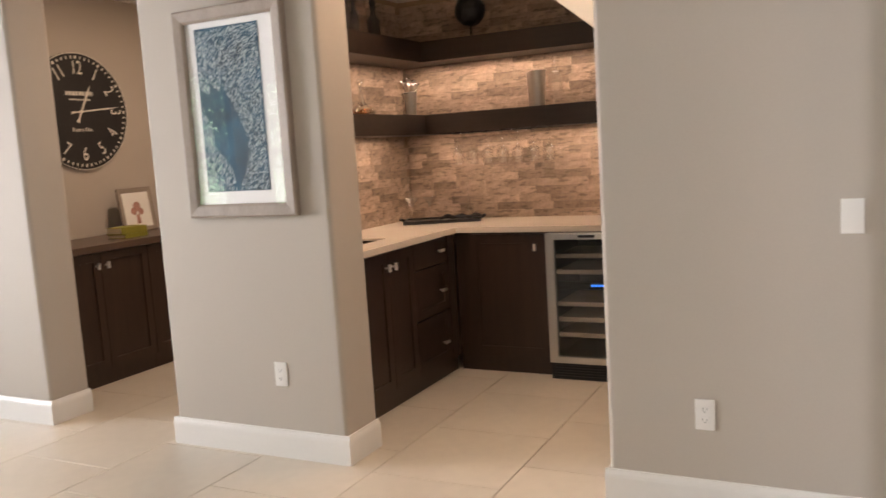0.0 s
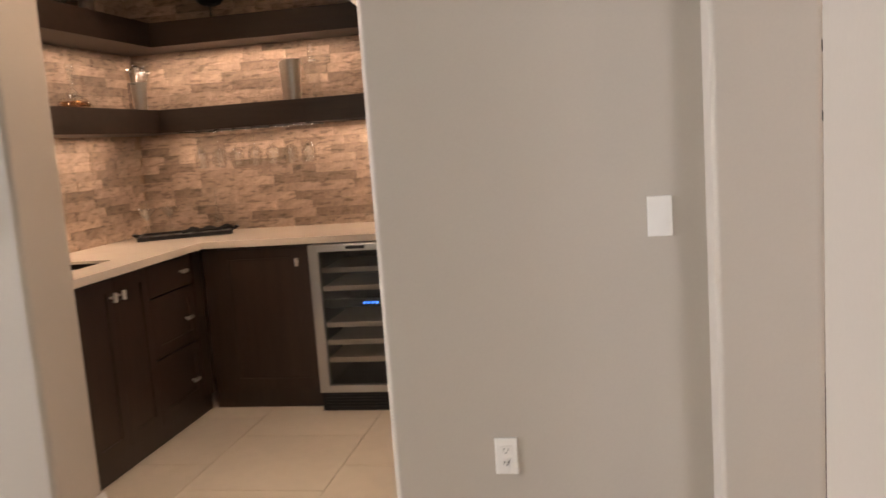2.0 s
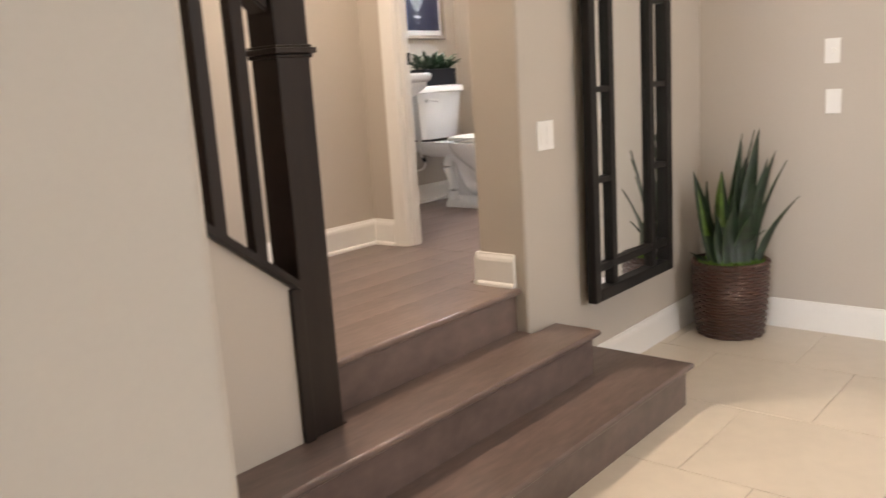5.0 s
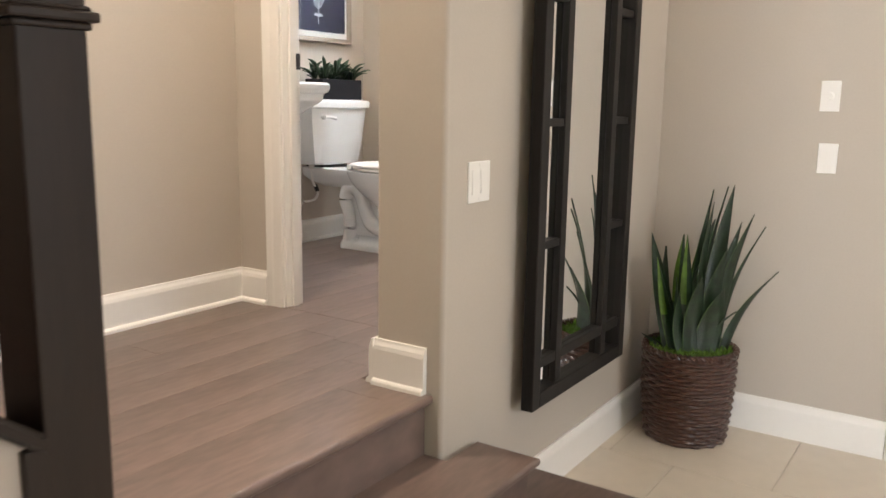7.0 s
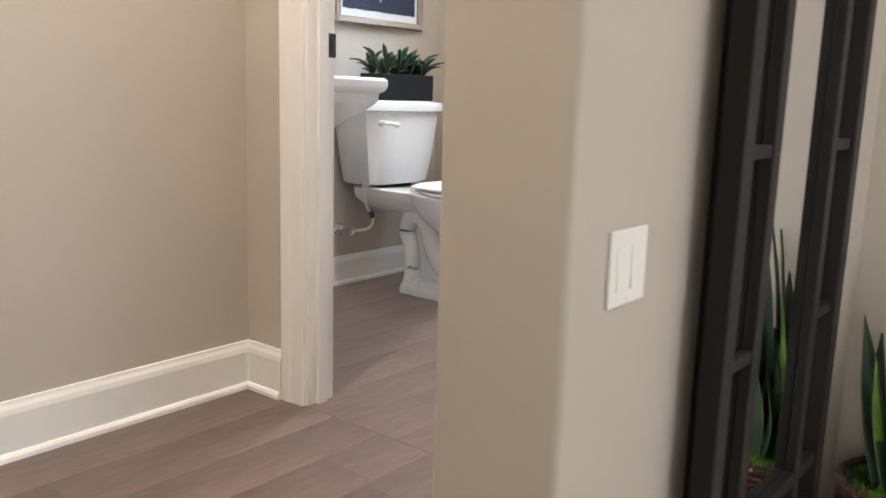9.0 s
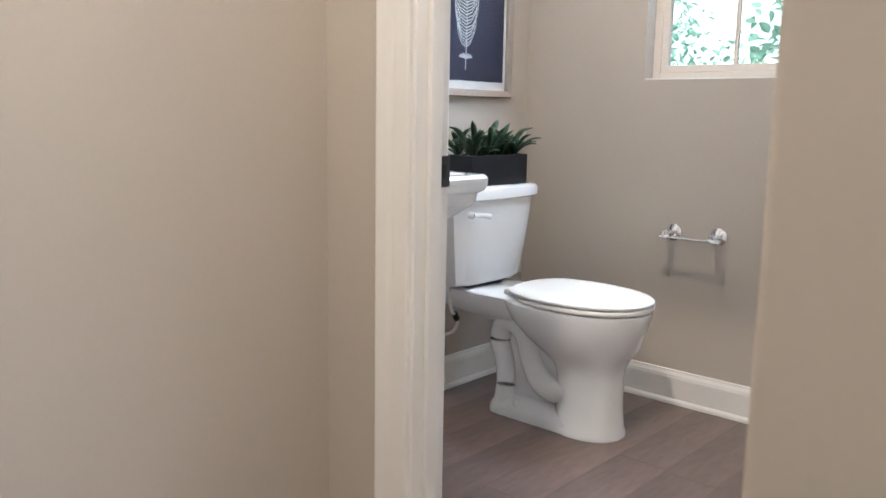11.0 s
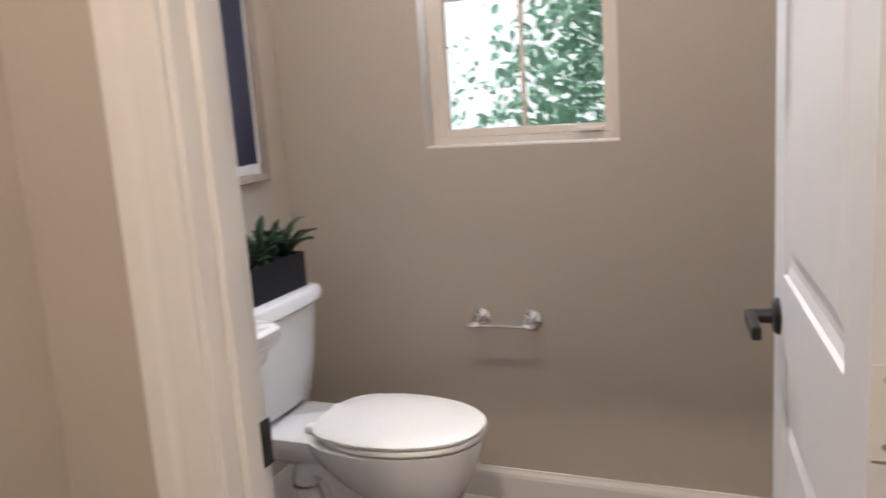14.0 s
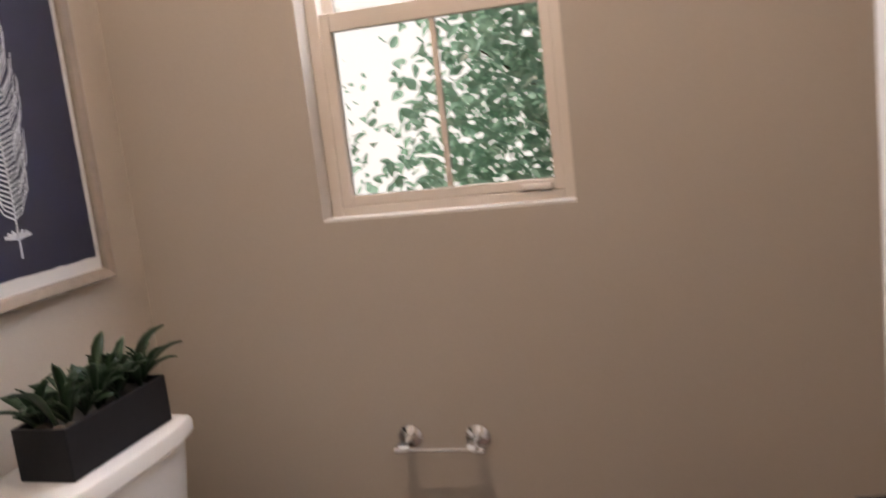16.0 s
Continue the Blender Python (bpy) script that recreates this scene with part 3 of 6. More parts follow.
def house_window(name, axis, at, u0, u1, z0, z1):
    """A white two-light window with a meeting rail, set in a wall."""
    um, zm, f = (u0 + u1) / 2, (z0 + z1) / 2, 0.05
    put = (lambda a, b, c, d: (at - 0.03, at + 0.03, a, b, c, d)) if axis == "x" else (lambda a, b, c, d: (a, b, at - 0.03, at + 0.03, c, d))
    thin = (lambda a, b, c, d: (at - 0.003, at + 0.003, a, b, c, d)) if axis == "x" else (lambda a, b, c, d: (a, b, at - 0.003, at + 0.003, c, d))
    ob = thing(name, (at, um, z0) if axis == "x" else (um, at, z0), "tall white framed window with garden light", "window", kind="structure")
    for nm, bm, mt in (("frame", boxes(put(u0, u0 + f, z0, z1), put(u1 - f, u1, z0, z1), put(u0 + f, u1 - f, z0, z0 + f), put(u0 + f, u1 - f, z1 - f, z1), bevel=0.004), BLACK),
                       ("meeting_rail", boxes(put(u0 + f, u1 - f, zm - 0.03, zm + 0.03)), BLACK), ("pane", boxes(thin(u0 + f, u1 - f, z0 + f, zm - 0.03)), PANE), ("pane", boxes(thin(u0 + f, u1 - f, zm + 0.03, z1 - f)), PANE)):
        p = part(nm, bm, mt, ob)
        p.matrix_parent_inverse = ob.matrix_basis.inverted()
        if nm == "pane":
            p.visible_shadow = False


for k, wy in enumerate((-4.2, -2.0, 1.0)):
    house_window("window_%d" % (k + 2), "x", -7.18, wy - 0.75, wy + 0.75, 0.5, 2.5)
house_window("window_5", "y", -5.08, -3.7, -1.3, 0.6, 2.6)
# Unseen window, added to go with the hall's fill lamp.
house_window("window_6", "y", -1.08, 1.6, 3.0, 0.6, 2.6)

# ---- outdoors ----
GRASS = material("lawn", (0.055, 0.085, 0.03), 0.9, vary=0.4, scale=0.8, fine=60, bump=0.6)
BARK = material("bark", (0.12, 0.085, 0.06), 0.9, vary=0.4, scale=6, fine=60, bump=0.8, stretch=(4, 4, 1))
LEAF = material("leaf", (0.12, 0.19, 0.13), 0.34, vary=0.45, scale=2.5, fine=12, bump=0.1)
ln_, ll_ = LEAF.node_tree.nodes, LEAF.node_tree.links
thin = ln_.new("ShaderNodeBsdfTranslucent")
thin.inputs["Color"].default_value = (0.55, 0.88, 0.70, 1)
both = ln_.new("ShaderNodeMixShader")
both.inputs[0].default_value = 0.6
ll_.new(ln_["Principled BSDF"].outputs[0], both.inputs[1])
ll_.new(thin.outputs[0], both.inputs[2])
ll_.new(both.outputs[0], ln_["Material Output"].inputs["Surface"])
bm = bmesh.new()
box(bm, -400, 400, -400, 400, -0.6, -0.21)
structure("ground", bm, GRASS, "green lawn round the house", "ground")


def tree(at, height, spread, low, n, seed, label):
    rng = random.Random(seed)
    ob = thing("tree", at, label, "tree", "garden trees")
    bm = bmesh.new()
    tube(bm, [(0, 0, 0), (0.03, 0.02, height * 0.3), (-0.04, 0.03, height * 0.6), (0.02, 0, height * 0.9)], [0.10, 0.08, 0.055, 0.02], 10)
    tips = []
    for k in range(16):
        a, z = rng.uniform(0, math.tau), height * rng.uniform(0.2, 0.8)
        r = spread * rng.uniform(0.5, 1.0)
        tip = (r * math.cos(a), r * math.sin(a), z + height * rng.uniform(0.05, 0.25))
        tube(bm, [(0, 0, z), (tip[0] * 0.5, tip[1] * 0.5, z + (tip[2] - z) * 0.6), tip], [0.018, 0.010, 0.004], 6)
        tips.append(tip)
    part("trunk", bm, BARK, ob)
    verts, faces = [], []
    for k in range(n):
        t = rng.choice(tips)
        u = rng.uniform(0.2, 1.1)
        c = Vector((t[0] * u + rng.gauss(0, spread * 0.17), t[1] * u + rng.gauss(0, spread * 0.17), max(low, t[2] + rng.gauss(0, height * 0.10))))
        m = Matrix.Translation(c) @ Euler((rng.uniform(-1, 1), rng.uniform(-1, 1), rng.uniform(0, math.tau))).to_matrix().to_4x4()
        ln, wd = (rng.uniform(0.07, 0.13), rng.uniform(0.025, 0.045)) if n < 6000 else (rng.uniform(0.05, 0.11), rng.uniform(0.014, 0.032))
        b = len(verts)
        verts += [m @ Vector(q) for q in ((0, 0, 0), (ln * 0.22, wd * 0.85, 0.004), (ln * 0.5, wd, 0.007), (ln * 0.8, wd * 0.55, 0.0), (ln, 0, -0.012), (ln * 0.8, -wd * 0.55, 0.0), (ln * 0.5, -wd, 0.007), (ln * 0.22, -wd * 0.85, 0.004))]
        faces += [(b, b + 1, b + 2, b + 3, b + 4), (b, b + 4, b + 5, b + 6, b + 7)]
    me = bpy.data.meshes.new("crown")
    me.from_pydata(verts, [], faces)
    me.materials.append(LEAF)
    crown = new("crown", me)
    crown.parent = ob
    return ob


tree((7.0, 4.62, -0.21), 3.6, 0.95, 0.6, 18000, 3, "dense broad-leaved green tree outside the window")
tree((8.6, 7.9, -0.21), 3.6, 1.3, 0.8, 6001, 5, "thin young green tree behind the window")
tree((-9.2, -4.9, -0.21), 5.0, 1.9, 0.8, 5900, 7, "leafy green garden tree")
tree((-10.2, 1.0, -0.21), 5.0, 1.6, 0.8, 4000, 9, "leafy green garden tree")
tree((-2.6, -8.2, -0.21), 5.0, 1.7, 0.8, 3500, 11, "leafy green garden tree")
HAZE = bpy.data.materials.new("bright_sky")
HAZE.use_nodes = True
hn = HAZE.node_tree.nodes["Principled BSDF"]
hn.inputs["Base Color"].default_value = (0.9, 0.95, 0.95, 1)
hn.inputs["Emission Color"].default_value, hn.inputs["Emission Strength"].default_value = (0.96, 1.0, 0.98, 1), 1.9
bm = bmesh.new()
box(bm, 13.0, 13.1, -3, 16, -0.3, 9)
structure("backdrop", bm, HAZE, "bright hazy sky beyond the garden", "backdrop")
# Sunlight on the distant garden is put in as emission, for the print's reflection.
GLADE = bpy.data.materials.new("glowing_garden")
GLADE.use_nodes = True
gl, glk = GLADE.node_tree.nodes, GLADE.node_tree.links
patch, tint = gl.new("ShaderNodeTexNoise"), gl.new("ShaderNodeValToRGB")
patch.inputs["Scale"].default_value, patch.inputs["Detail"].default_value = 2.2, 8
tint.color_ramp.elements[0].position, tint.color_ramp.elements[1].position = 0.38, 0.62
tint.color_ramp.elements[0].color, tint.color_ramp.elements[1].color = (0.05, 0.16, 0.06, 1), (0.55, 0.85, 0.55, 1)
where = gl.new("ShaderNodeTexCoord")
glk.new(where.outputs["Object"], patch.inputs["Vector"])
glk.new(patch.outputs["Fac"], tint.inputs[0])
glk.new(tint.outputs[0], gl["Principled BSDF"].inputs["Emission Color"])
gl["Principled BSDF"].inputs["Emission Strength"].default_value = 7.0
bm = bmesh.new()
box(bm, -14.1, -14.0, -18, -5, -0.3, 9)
structure("backdrop_west", bm, GLADE, "self-glowing backdrop of a green garden in the distance", "backdrop")

# ---- cabinets ----


def shaker(w, h, t=0.020, rail_w=0.055, depth=0.008):
    """A flat-framed door front: x 0 to w, z 0 to h, the face at y = 0 and the back at y = t."""
    bm = bmesh.new()
    if min(w, h) < 0.19:
        return box(bm, 0, w, 0, t, 0, h, bevel=0.002)
    bm.free()
    return panelled(w, h, t, [(rail_w, w - rail_w, rail_w, h - rail_w)], depth, flat=True)


def pull(bm, x, z, wide=False):
    """A small T-shaped nickel knob standing off a face at y = 0."""
    tube(bm, [(x, 0.0, z), (x, -0.024, z)], 0.0055, 8)
    tube(bm, [(x - 0.022, -0.027, z), (x + 0.022, -0.027, z)] if wide else [(x, -0.027, z - 0.020), (x, -0.027, z + 0.020)], 0.010, 12)
    return bm


NICKEL = material("nickel", (0.93, 0.91, 0.87), 0.42, 1.0, vary=0.02, bump=0)


def cabinet(name, at, turn, width, depth, fronts, label, height=0.875, toe=0.10, group=""):
    """A base unit: its front runs along local x at y = 0, its body goes back along y. fronts: (x0, x1, z0, z1, knob x, knob z, wide)."""
    ob = thing(name, at, label, "cabinet", group, turn)
    part("body", boxes((0.0, width, 0.021, depth, toe, height), (0.0, width, 0.032, depth, 0, toe)), CABINET, ob)
    for x0, x1, z0, z1, kx, kz, wide in fronts:
        bm = shaker(x1 - x0 - 0.004, z1 - z0 - 0.004)
        d = part("drawer_front" if wide else "door", bm, CABINET, ob)
        d.location = (x0 + 0.002, 0, z0 + 0.002)
        if kx is not None:
            k = part("knob", pull(bmesh.new(), kx - x0 - 0.002, kz - z0 - 0.002, wide), NICKEL, d, "polished nickel knob", True)
    return ob


# left run of the bar: front at x = -2.20, facing +x; local x runs towards -y
cabinet("sink_cabinet", (-2.20, 2.99, 0), 90, 0.79, 0.60, [(0.02, 0.232, 0.11, 0.865, None, None, 0), (0.232, 0.511, 0.11, 0.865, 0.478, 0.785, 0), (0.511, 0.79, 0.11, 0.865, 0.545, 0.785, 0)], "dark brown shaker sink cabinet with nickel knobs", group="bar cabinets")
cabinet("drawer_cabinet", (-2.20, 3.78, 0), 90, 0.44, 0.60, [(0.0, 0.43, 0.715, 0.865, 0.31, 0.795, 1), (0.0, 0.43, 0.42, 0.71, 0.31, 0.557, 1), (0.0, 0.43, 0.11, 0.415, 0.31, 0.235, 1)], "dark brown three-drawer cabinet with nickel knobs", group="bar cabinets")
cabinet("corner_cabinet", (-2.20, 4.312, 0), 0, 0.62, 0.60, [(0.10, 0.615, 0.11, 0.865, 0.54, 0.785, 0)], "dark brown shaker cabinet in the corner of the bar", group="bar cabinets")
tagged(part("corner_filler", boxes((-2.24, -2.2005, 4.221, 4.311, 0.1, 0.875), (-2.33, -2.233, 4.221, 4.343, 0.0, 0.1)), CABINET), "narrow dark brown filler panel between cabinets", "filler panel")
cabinet("end_cabinet", (-0.955, 4.312, 0), 0, 0.15, 0.60, [(0.002, 0.15, 0.11, 0.865, None, None, 0)], "narrow dark brown cabinet beside the wine cooler", group="bar cabinets")
SX0, SX1, SY0, SY1 = -2.66, -2.345, 3.40, 3.745
bm = boxes((-2.82, SX0, 2.99, 4.918, 0.877, 0.912), (SX1, -2.166, 2.99, 4.281, 0.877, 0.912), (SX0, SX1, 2.99, SY0, 0.877, 0.912), (SX0, SX1, SY1, 4.918, 0.877, 0.912), (SX1, -0.802, 4.281, 4.918, 0.877, 0.912))
bmesh.ops.remove_doubles(bm, verts=bm.verts, dist=1e-5)
tagged(part("bar_countertop", bm, QUARTZ), "cream quartz countertop of the bar corner", "countertop")
bm = boxes((SX0 - 0.004, SX0 + 0.004, SY0, SY1, 0.72, 0.9), (SX1 - 0.004, SX1 + 0.004, SY0, SY1, 0.72, 0.9), (SX0, SX1, SY0 - 0.004, SY0 + 0.004, 0.72, 0.9), (SX0, SX1, SY1 - 0.004, SY1 + 0.004, 0.72, 0.9), (SX0, SX1, SY0, SY1, 0.715, 0.722))
BRONZE = material("dark_bronze", (0.05, 0.035, 0.025), 0.35, 0.8, vary=0.2, bump=0.03)
tagged(part("bar_sink", bm, BRONZE), "dark bronze undermount sink in the bar counter", "sink")

# wine cooler
COOL = thing("wine_cooler", (-1.578, 4.24, 0), "stainless framed glass-door wine cooler under the counter", "wine cooler")
DARKGLASS = glass("smoked_glass", (0.55, 0.56, 0.57))
INNER = material("cooler_liner", (0.10, 0.105, 0.115), 0.45, vary=0.1, bump=0.02)
RACK = material("rack_wood", (0.66, 0.56, 0.45), 0.35, vary=0.15, scale=6, fine=40, bump=0.05)
part("cabinet", boxes((0.0, 0.02, 0.05, 0.60, 0.1, 0.87), (0.58, 0.60, 0.05, 0.60, 0.1, 0.87), (0.02, 0.58, 0.58, 0.60, 0.1, 0.87), (0.02, 0.58, 0.05, 0.58, 0.85, 0.87), (0.02, 0.58, 0.05, 0.58, 0.1, 0.12)), INNER, COOL)
dr = part("door_frame", boxes((0.0, 0.052, 0, 0.045, 0.105, 0.872), (0.548, 0.6, 0, 0.045, 0.105, 0.872), (0.052, 0.548, 0, 0.045, 0.105, 0.143), (0.052, 0.548, 0, 0.045, 0.836, 0.872), bevel=0.003), STEEL, COOL, "brushed steel door frame")
part("glass_pane", boxes((0.052, 0.548, 0.012, 0.018, 0.143, 0.836)), DARKGLASS, dr).visible_shadow = False
part("badge", boxes((0.20, 0.30, -0.002, 0.0, 0.846, 0.862), bevel=0.0008), BLACK, dr, "dark badge plate")
for z in (0.735, 0.640, 0.450, 0.358, 0.265):
    part("rack", boxes((0.03, 0.57, 0.052, 0.07, z - 0.013, z + 0.013), (0.03, 0.57, 0.07, 0.50, z - 0.006, z), bevel=0.002), RACK, COOL, "pale wooden wine rack")
BLUE = bpy.data.materials.new("blue_display")
BLUE.use_nodes = True
bn = BLUE.node_tree.nodes["Principled BSDF"]
bn.inputs["Base Color"].default_value = (0.02, 0.05, 0.2, 1)
bn.inputs["Emission Color"].default_value, bn.inputs["Emission Strength"].default_value = (0.03, 0.22, 1.0, 1), 6.0
part("control_panel", boxes((0.03, 0.57, 0.052, 0.075, 0.54, 0.585)), BLACK, COOL)
part("display", boxes(*[(0.255 + 0.022 * k, 0.267 + 0.022 * k, 0.048, 0.0515, 0.556, 0.566) for k in range(4)]), BLUE, COOL, "blue lit digital display")
part("toe_grille", boxes((0.0, 0.6, 0.03, 0.05, 0.0, 0.1), *[(0.02, 0.58, 0.024, 0.03, 0.015 + 0.016 * k, 0.023 + 0.016 * k) for k in range(5)]), BLACK, COOL)

# niche cabinets
for k in range(3):
    y = 3.06 + 0.80 * k
    cabinet("niche_cabinet", (-4.33, y, 0), 90, 0.798, 0.598, [(0.0, 0.399, 0.11, 0.872, 0.36, 0.785, 0), (0.399, 0.798, 0.11, 0.872, 0.438, 0.785, 0)], "dark brown two-door base cabinet under the clock", group="niche cabinets")
NTOP = material("dark_wood_top", (0.085, 0.055, 0.042), 0.30, vary=0.25, scale=3, fine=30, bump=0.04, stretch=(8, 0.6, 8))
tagged(part("niche_countertop", boxes((-4.928, -4.295, 3.04, 5.46, 0.877, 0.922), bevel=0.003), NTOP), "dark brown wooden top on the niche cabinets", "countertop")

# ---- bar: shelves and things on them ----
SHELF = material("shelf_wood", (0.032, 0.020, 0.015), 0.42, vary=0.3, scale=3, fine=40, bump=0.05, stretch=(0.8, 8, 8))
shelf1 = tagged(part("floating_shelf", boxes((-2.80, -2.495, 2.99, 4.60, 1.497, 1.624), (-2.80, -0.905, 4.60, 4.90, 1.497, 1.624)), SHELF), "dark wood floating corner shelf with bar glassware", "shelf", "bar shelves")
shelf2 = tagged(part("floating_shelf", boxes((-2.80, -2.495, 2.99, 4.60, 1.965, 2.095), (-2.80, -1.29, 4.60, 4.90, 1.965, 2.095)), SHELF), "dark wood floating corner shelf near the sloping ceiling", "shelf", "bar shelves")
STRIPC = (1.0, 0.76, 0.54)
for z in (1.490, 1.958):
    for x, y, lx, ly in ((-1.75, 4.86, 1.55, 0.02), (-2.765, 3.85, 0.02, 1.35)):
        if z > 1.6 and lx > 1:
            x, lx = -2.05, 1.25
        lamp = new("shelf_strip_light", bpy.data.lights.new("shelf_strip_light", "AREA"))
        lamp.data.shape, lamp.data.size, lamp.data.size_y = "RECTANGLE", lx, ly
        lamp.data.energy, lamp.data.color = (4.2 if lx > 1 else 3.0) * max(lx, ly), STRIPC
        lamp.matrix_world = pose(x, y - (0.10 if lx > 1 else 0), z, 0, 0, 0) if lx > 1 else pose(x + 0.10, y, z, 0, 0, 0)
CLEAR = thin_glass("clear_glass")


def wine_glass(at, upside=True):
    ob = thing("wine_glass", at, "clear stemmed wine glass hanging upside down under the shelf", "glass", "hanging wine glasses")
    prof = [(0.0, 0.0), (0.034, 0.0), (0.034, 0.003), (0.006, 0.008), (0.004, 0.02), (0.004, 0.085), (0.012, 0.093), (0.034, 0.118), (0.040, 0.15), (0.036, 0.19), (0.033, 0.205), (0.0315, 0.205), (0.0345, 0.19), (0.038, 0.15), (0.032, 0.119), (0.0, 0.098)]
    part("glass", lathe(bmesh.new(), [(r, -h) for r, h in prof], (0, 0, 0), 20), CLEAR, ob, smooth=True)
    return ob


first = wine_glass((-2.34, 4.75, 1.490))
for k in range(1, 7):
    copy_thing(first, pose(-2.34 + 0.107 * k, 4.75, 1.490))
rackob = thing("stemware_rack", (-2.02, 4.75, 1.497), "dark stemware rails under the shelf", "rack")
for k in range(8):
    part("rail", boxes((-0.378 + 0.107 * k - 0.012, -0.378 + 0.107 * k + 0.012, -0.12, 0.12, -0.007, 0.0)), BLACK, rackob)

# carafe with amber
AMBER = glass("amber_glass", (0.75, 0.36, 0.12))
car = thing("carafe", (-2.58, 3.96, 1.625), "clear narrow-necked carafe with an amber base", "carafe")
part("body", lathe(bmesh.new(), [(0, 0), (0.075, 0.0), (0.085, 0.012), (0.07, 0.035), (0.03, 0.06), (0.014, 0.10), (0.013, 0.16), (0.022, 0.21), (0.020, 0.21), (0.011, 0.16), (0.012, 0.10), (0.027, 0.06), (0, 0.05)], sides=28), CLEAR, car, smooth=True)
part("liquid", lathe(bmesh.new(), [(0, 0.004), (0.07, 0.004), (0.078, 0.012), (0.062, 0.032), (0, 0.034)], sides=24), AMBER, car, "amber drink", True)
# bar tools
tools = thing("bar_tool_set", (-2.55, 4.52, 1.625), "steel cup of bar tools on a stand", "bar tools")
part("cup", lathe(bmesh.new(), [(0, 0), (0.030, 0.0), (0.041, 0.15), (0.039, 0.15), (0.029, 0.004), (0, 0.004)], sides=24), STEEL, tools, smooth=True)
bm = bmesh.new()
tube(bm, [(0.0, -0.10, 0.0), (0.0, -0.10, 0.14), (0.0, -0.03, 0.14)], 0.004, 8)
tube(bm, [(0.03, -0.10, 0.0), (-0.05, -0.10, 0.0)], 0.005, 8)
part("stand", bm, BLACK, tools)
for k, (dx, dy, h) in enumerate(((0.01, 0.03, 0.21), (-0.02, -0.05, 0.20), (0.02, 0.06, 0.19), (-0.01, 0.0, 0.22))):
    bm = bmesh.new()
    tube(bm, [(0.0, 0.0, 0.03), (dx, dy, h)], 0.004, 8)
    lathe(bm, [(0, 0), (0.014, 0.004), (0.018, 0.016), (0.012, 0.024), (0, 0.026)], (dx, dy, h - 0.004), 14)
    part("tool", bm, CHROME, tools, "", True)
# shaker, jigger and decanter
shk = thing("cocktail_shaker", (-1.745, 4.72, 1.625), "tall brushed steel cocktail shaker", "shaker")
part("body", lathe(bmesh.new(), [(0, 0), (0.040, 0), (0.052, 0.215), (0.053, 0.22), (0.050, 0.22), (0.038, 0.006), (0, 0.006)], sides=28), STEEL, shk, smooth=True)
shk2 = thing("shaker_tin", (-1.80, 4.81, 1.625), "steel shaker tin behind the decanter", "shaker")
part("body", lathe(bmesh.new(), [(0, 0), (0.036, 0), (0.046, 0.215), (0.047, 0.22), (0, 0.215)], sides=28), STEEL, shk2, smooth=True)
dec = thing("decanter", (-1.62, 4.70, 1.625), "square clear glass decanter with a stopper", "decanter")
part("bottle", boxes((-0.036, 0.036, -0.036, 0.036, 0.0, 0.19), (-0.016, 0.016, -0.016, 0.016, 0.19, 0.225), bevel=0.006), CLEAR, dec)
part("stopper", lathe(bmesh.new(), [(0, 0.226), (0.016, 0.226), (0.024, 0.25), (0.024, 0.29), (0.014, 0.30), (0, 0.30)], sides=8), CLEAR, dec)
part("collar", lathe(bmesh.new(), [(0.0, 0.2), (0.019, 0.2), (0.019, 0.206), (0, 0.206)], sides=16), STEEL, dec)
jar = thing("glass_jar", (-1.30, 4.72, 1.625), "small clear glass jar at the end of the shelf", "jar")
part("body", lathe(bmesh.new(), [(0, 0), (0.04, 0), (0.042, 0.06), (0.03, 0.10), (0.03, 0.12), (0, 0.12)], sides=20), CLEAR, jar, smooth=True)
# upper shelf
SMOKE = glass("smoke_glass", (0.25, 0.27, 0.30))
for k, (x, y, r, h) in enumerate(((-2.64, 3.78, 0.035, 0.24), (-2.63, 3.92, 0.036, 0.27), (-2.65, 4.06, 0.03, 0.22), (-2.60, 4.20, 0.04, 0.19))):
    b = thing("bottle", (x, y, 2.096), "dark smoked glass bottle on the upper shelf", "bottle", "upper shelf bottles")
    part("body", lathe(bmesh.new(), [(0, 0), (r, 0), (r, h * 0.55), (r * 0.45, h * 0.72), (r * 0.4, h * 0.9), (r * 0.55, h), (0, h)], sides=20), SMOKE, b, smooth=True)
    part("stopper", lathe(bmesh.new(), [(0, h), (r * 0.35, h), (r * 0.6, h + 0.02), (r * 0.3, h + 0.045), (0, h + 0.045)], sides=14), BLACK, b, smooth=True)
orn = thing("ball_ornament", (-2.20, 4.76, 2.096), "black ball ornament on a thin stem", "ornament")
part("stem", tube(bmesh.new(), [(0, 0, 0.0), (0, 0, 0.10)], 0.006, 8), BLACK, orn)
part("foot", lathe(bmesh.new(), [(0, 0), (0.035, 0), (0.03, 0.006), (0, 0.008)], sides=16), BLACK, orn)
bm = bmesh.new()
bmesh.ops.create_icosphere(bm, subdivisions=3, radius=0.10, matrix=Matrix.Translation((0, 0, 0.18)))
for v in bm.verts:
    v.co += v.normal * 0.006 * noise.noise(v.co * 60)
part("ball", bm, BLACK, orn)
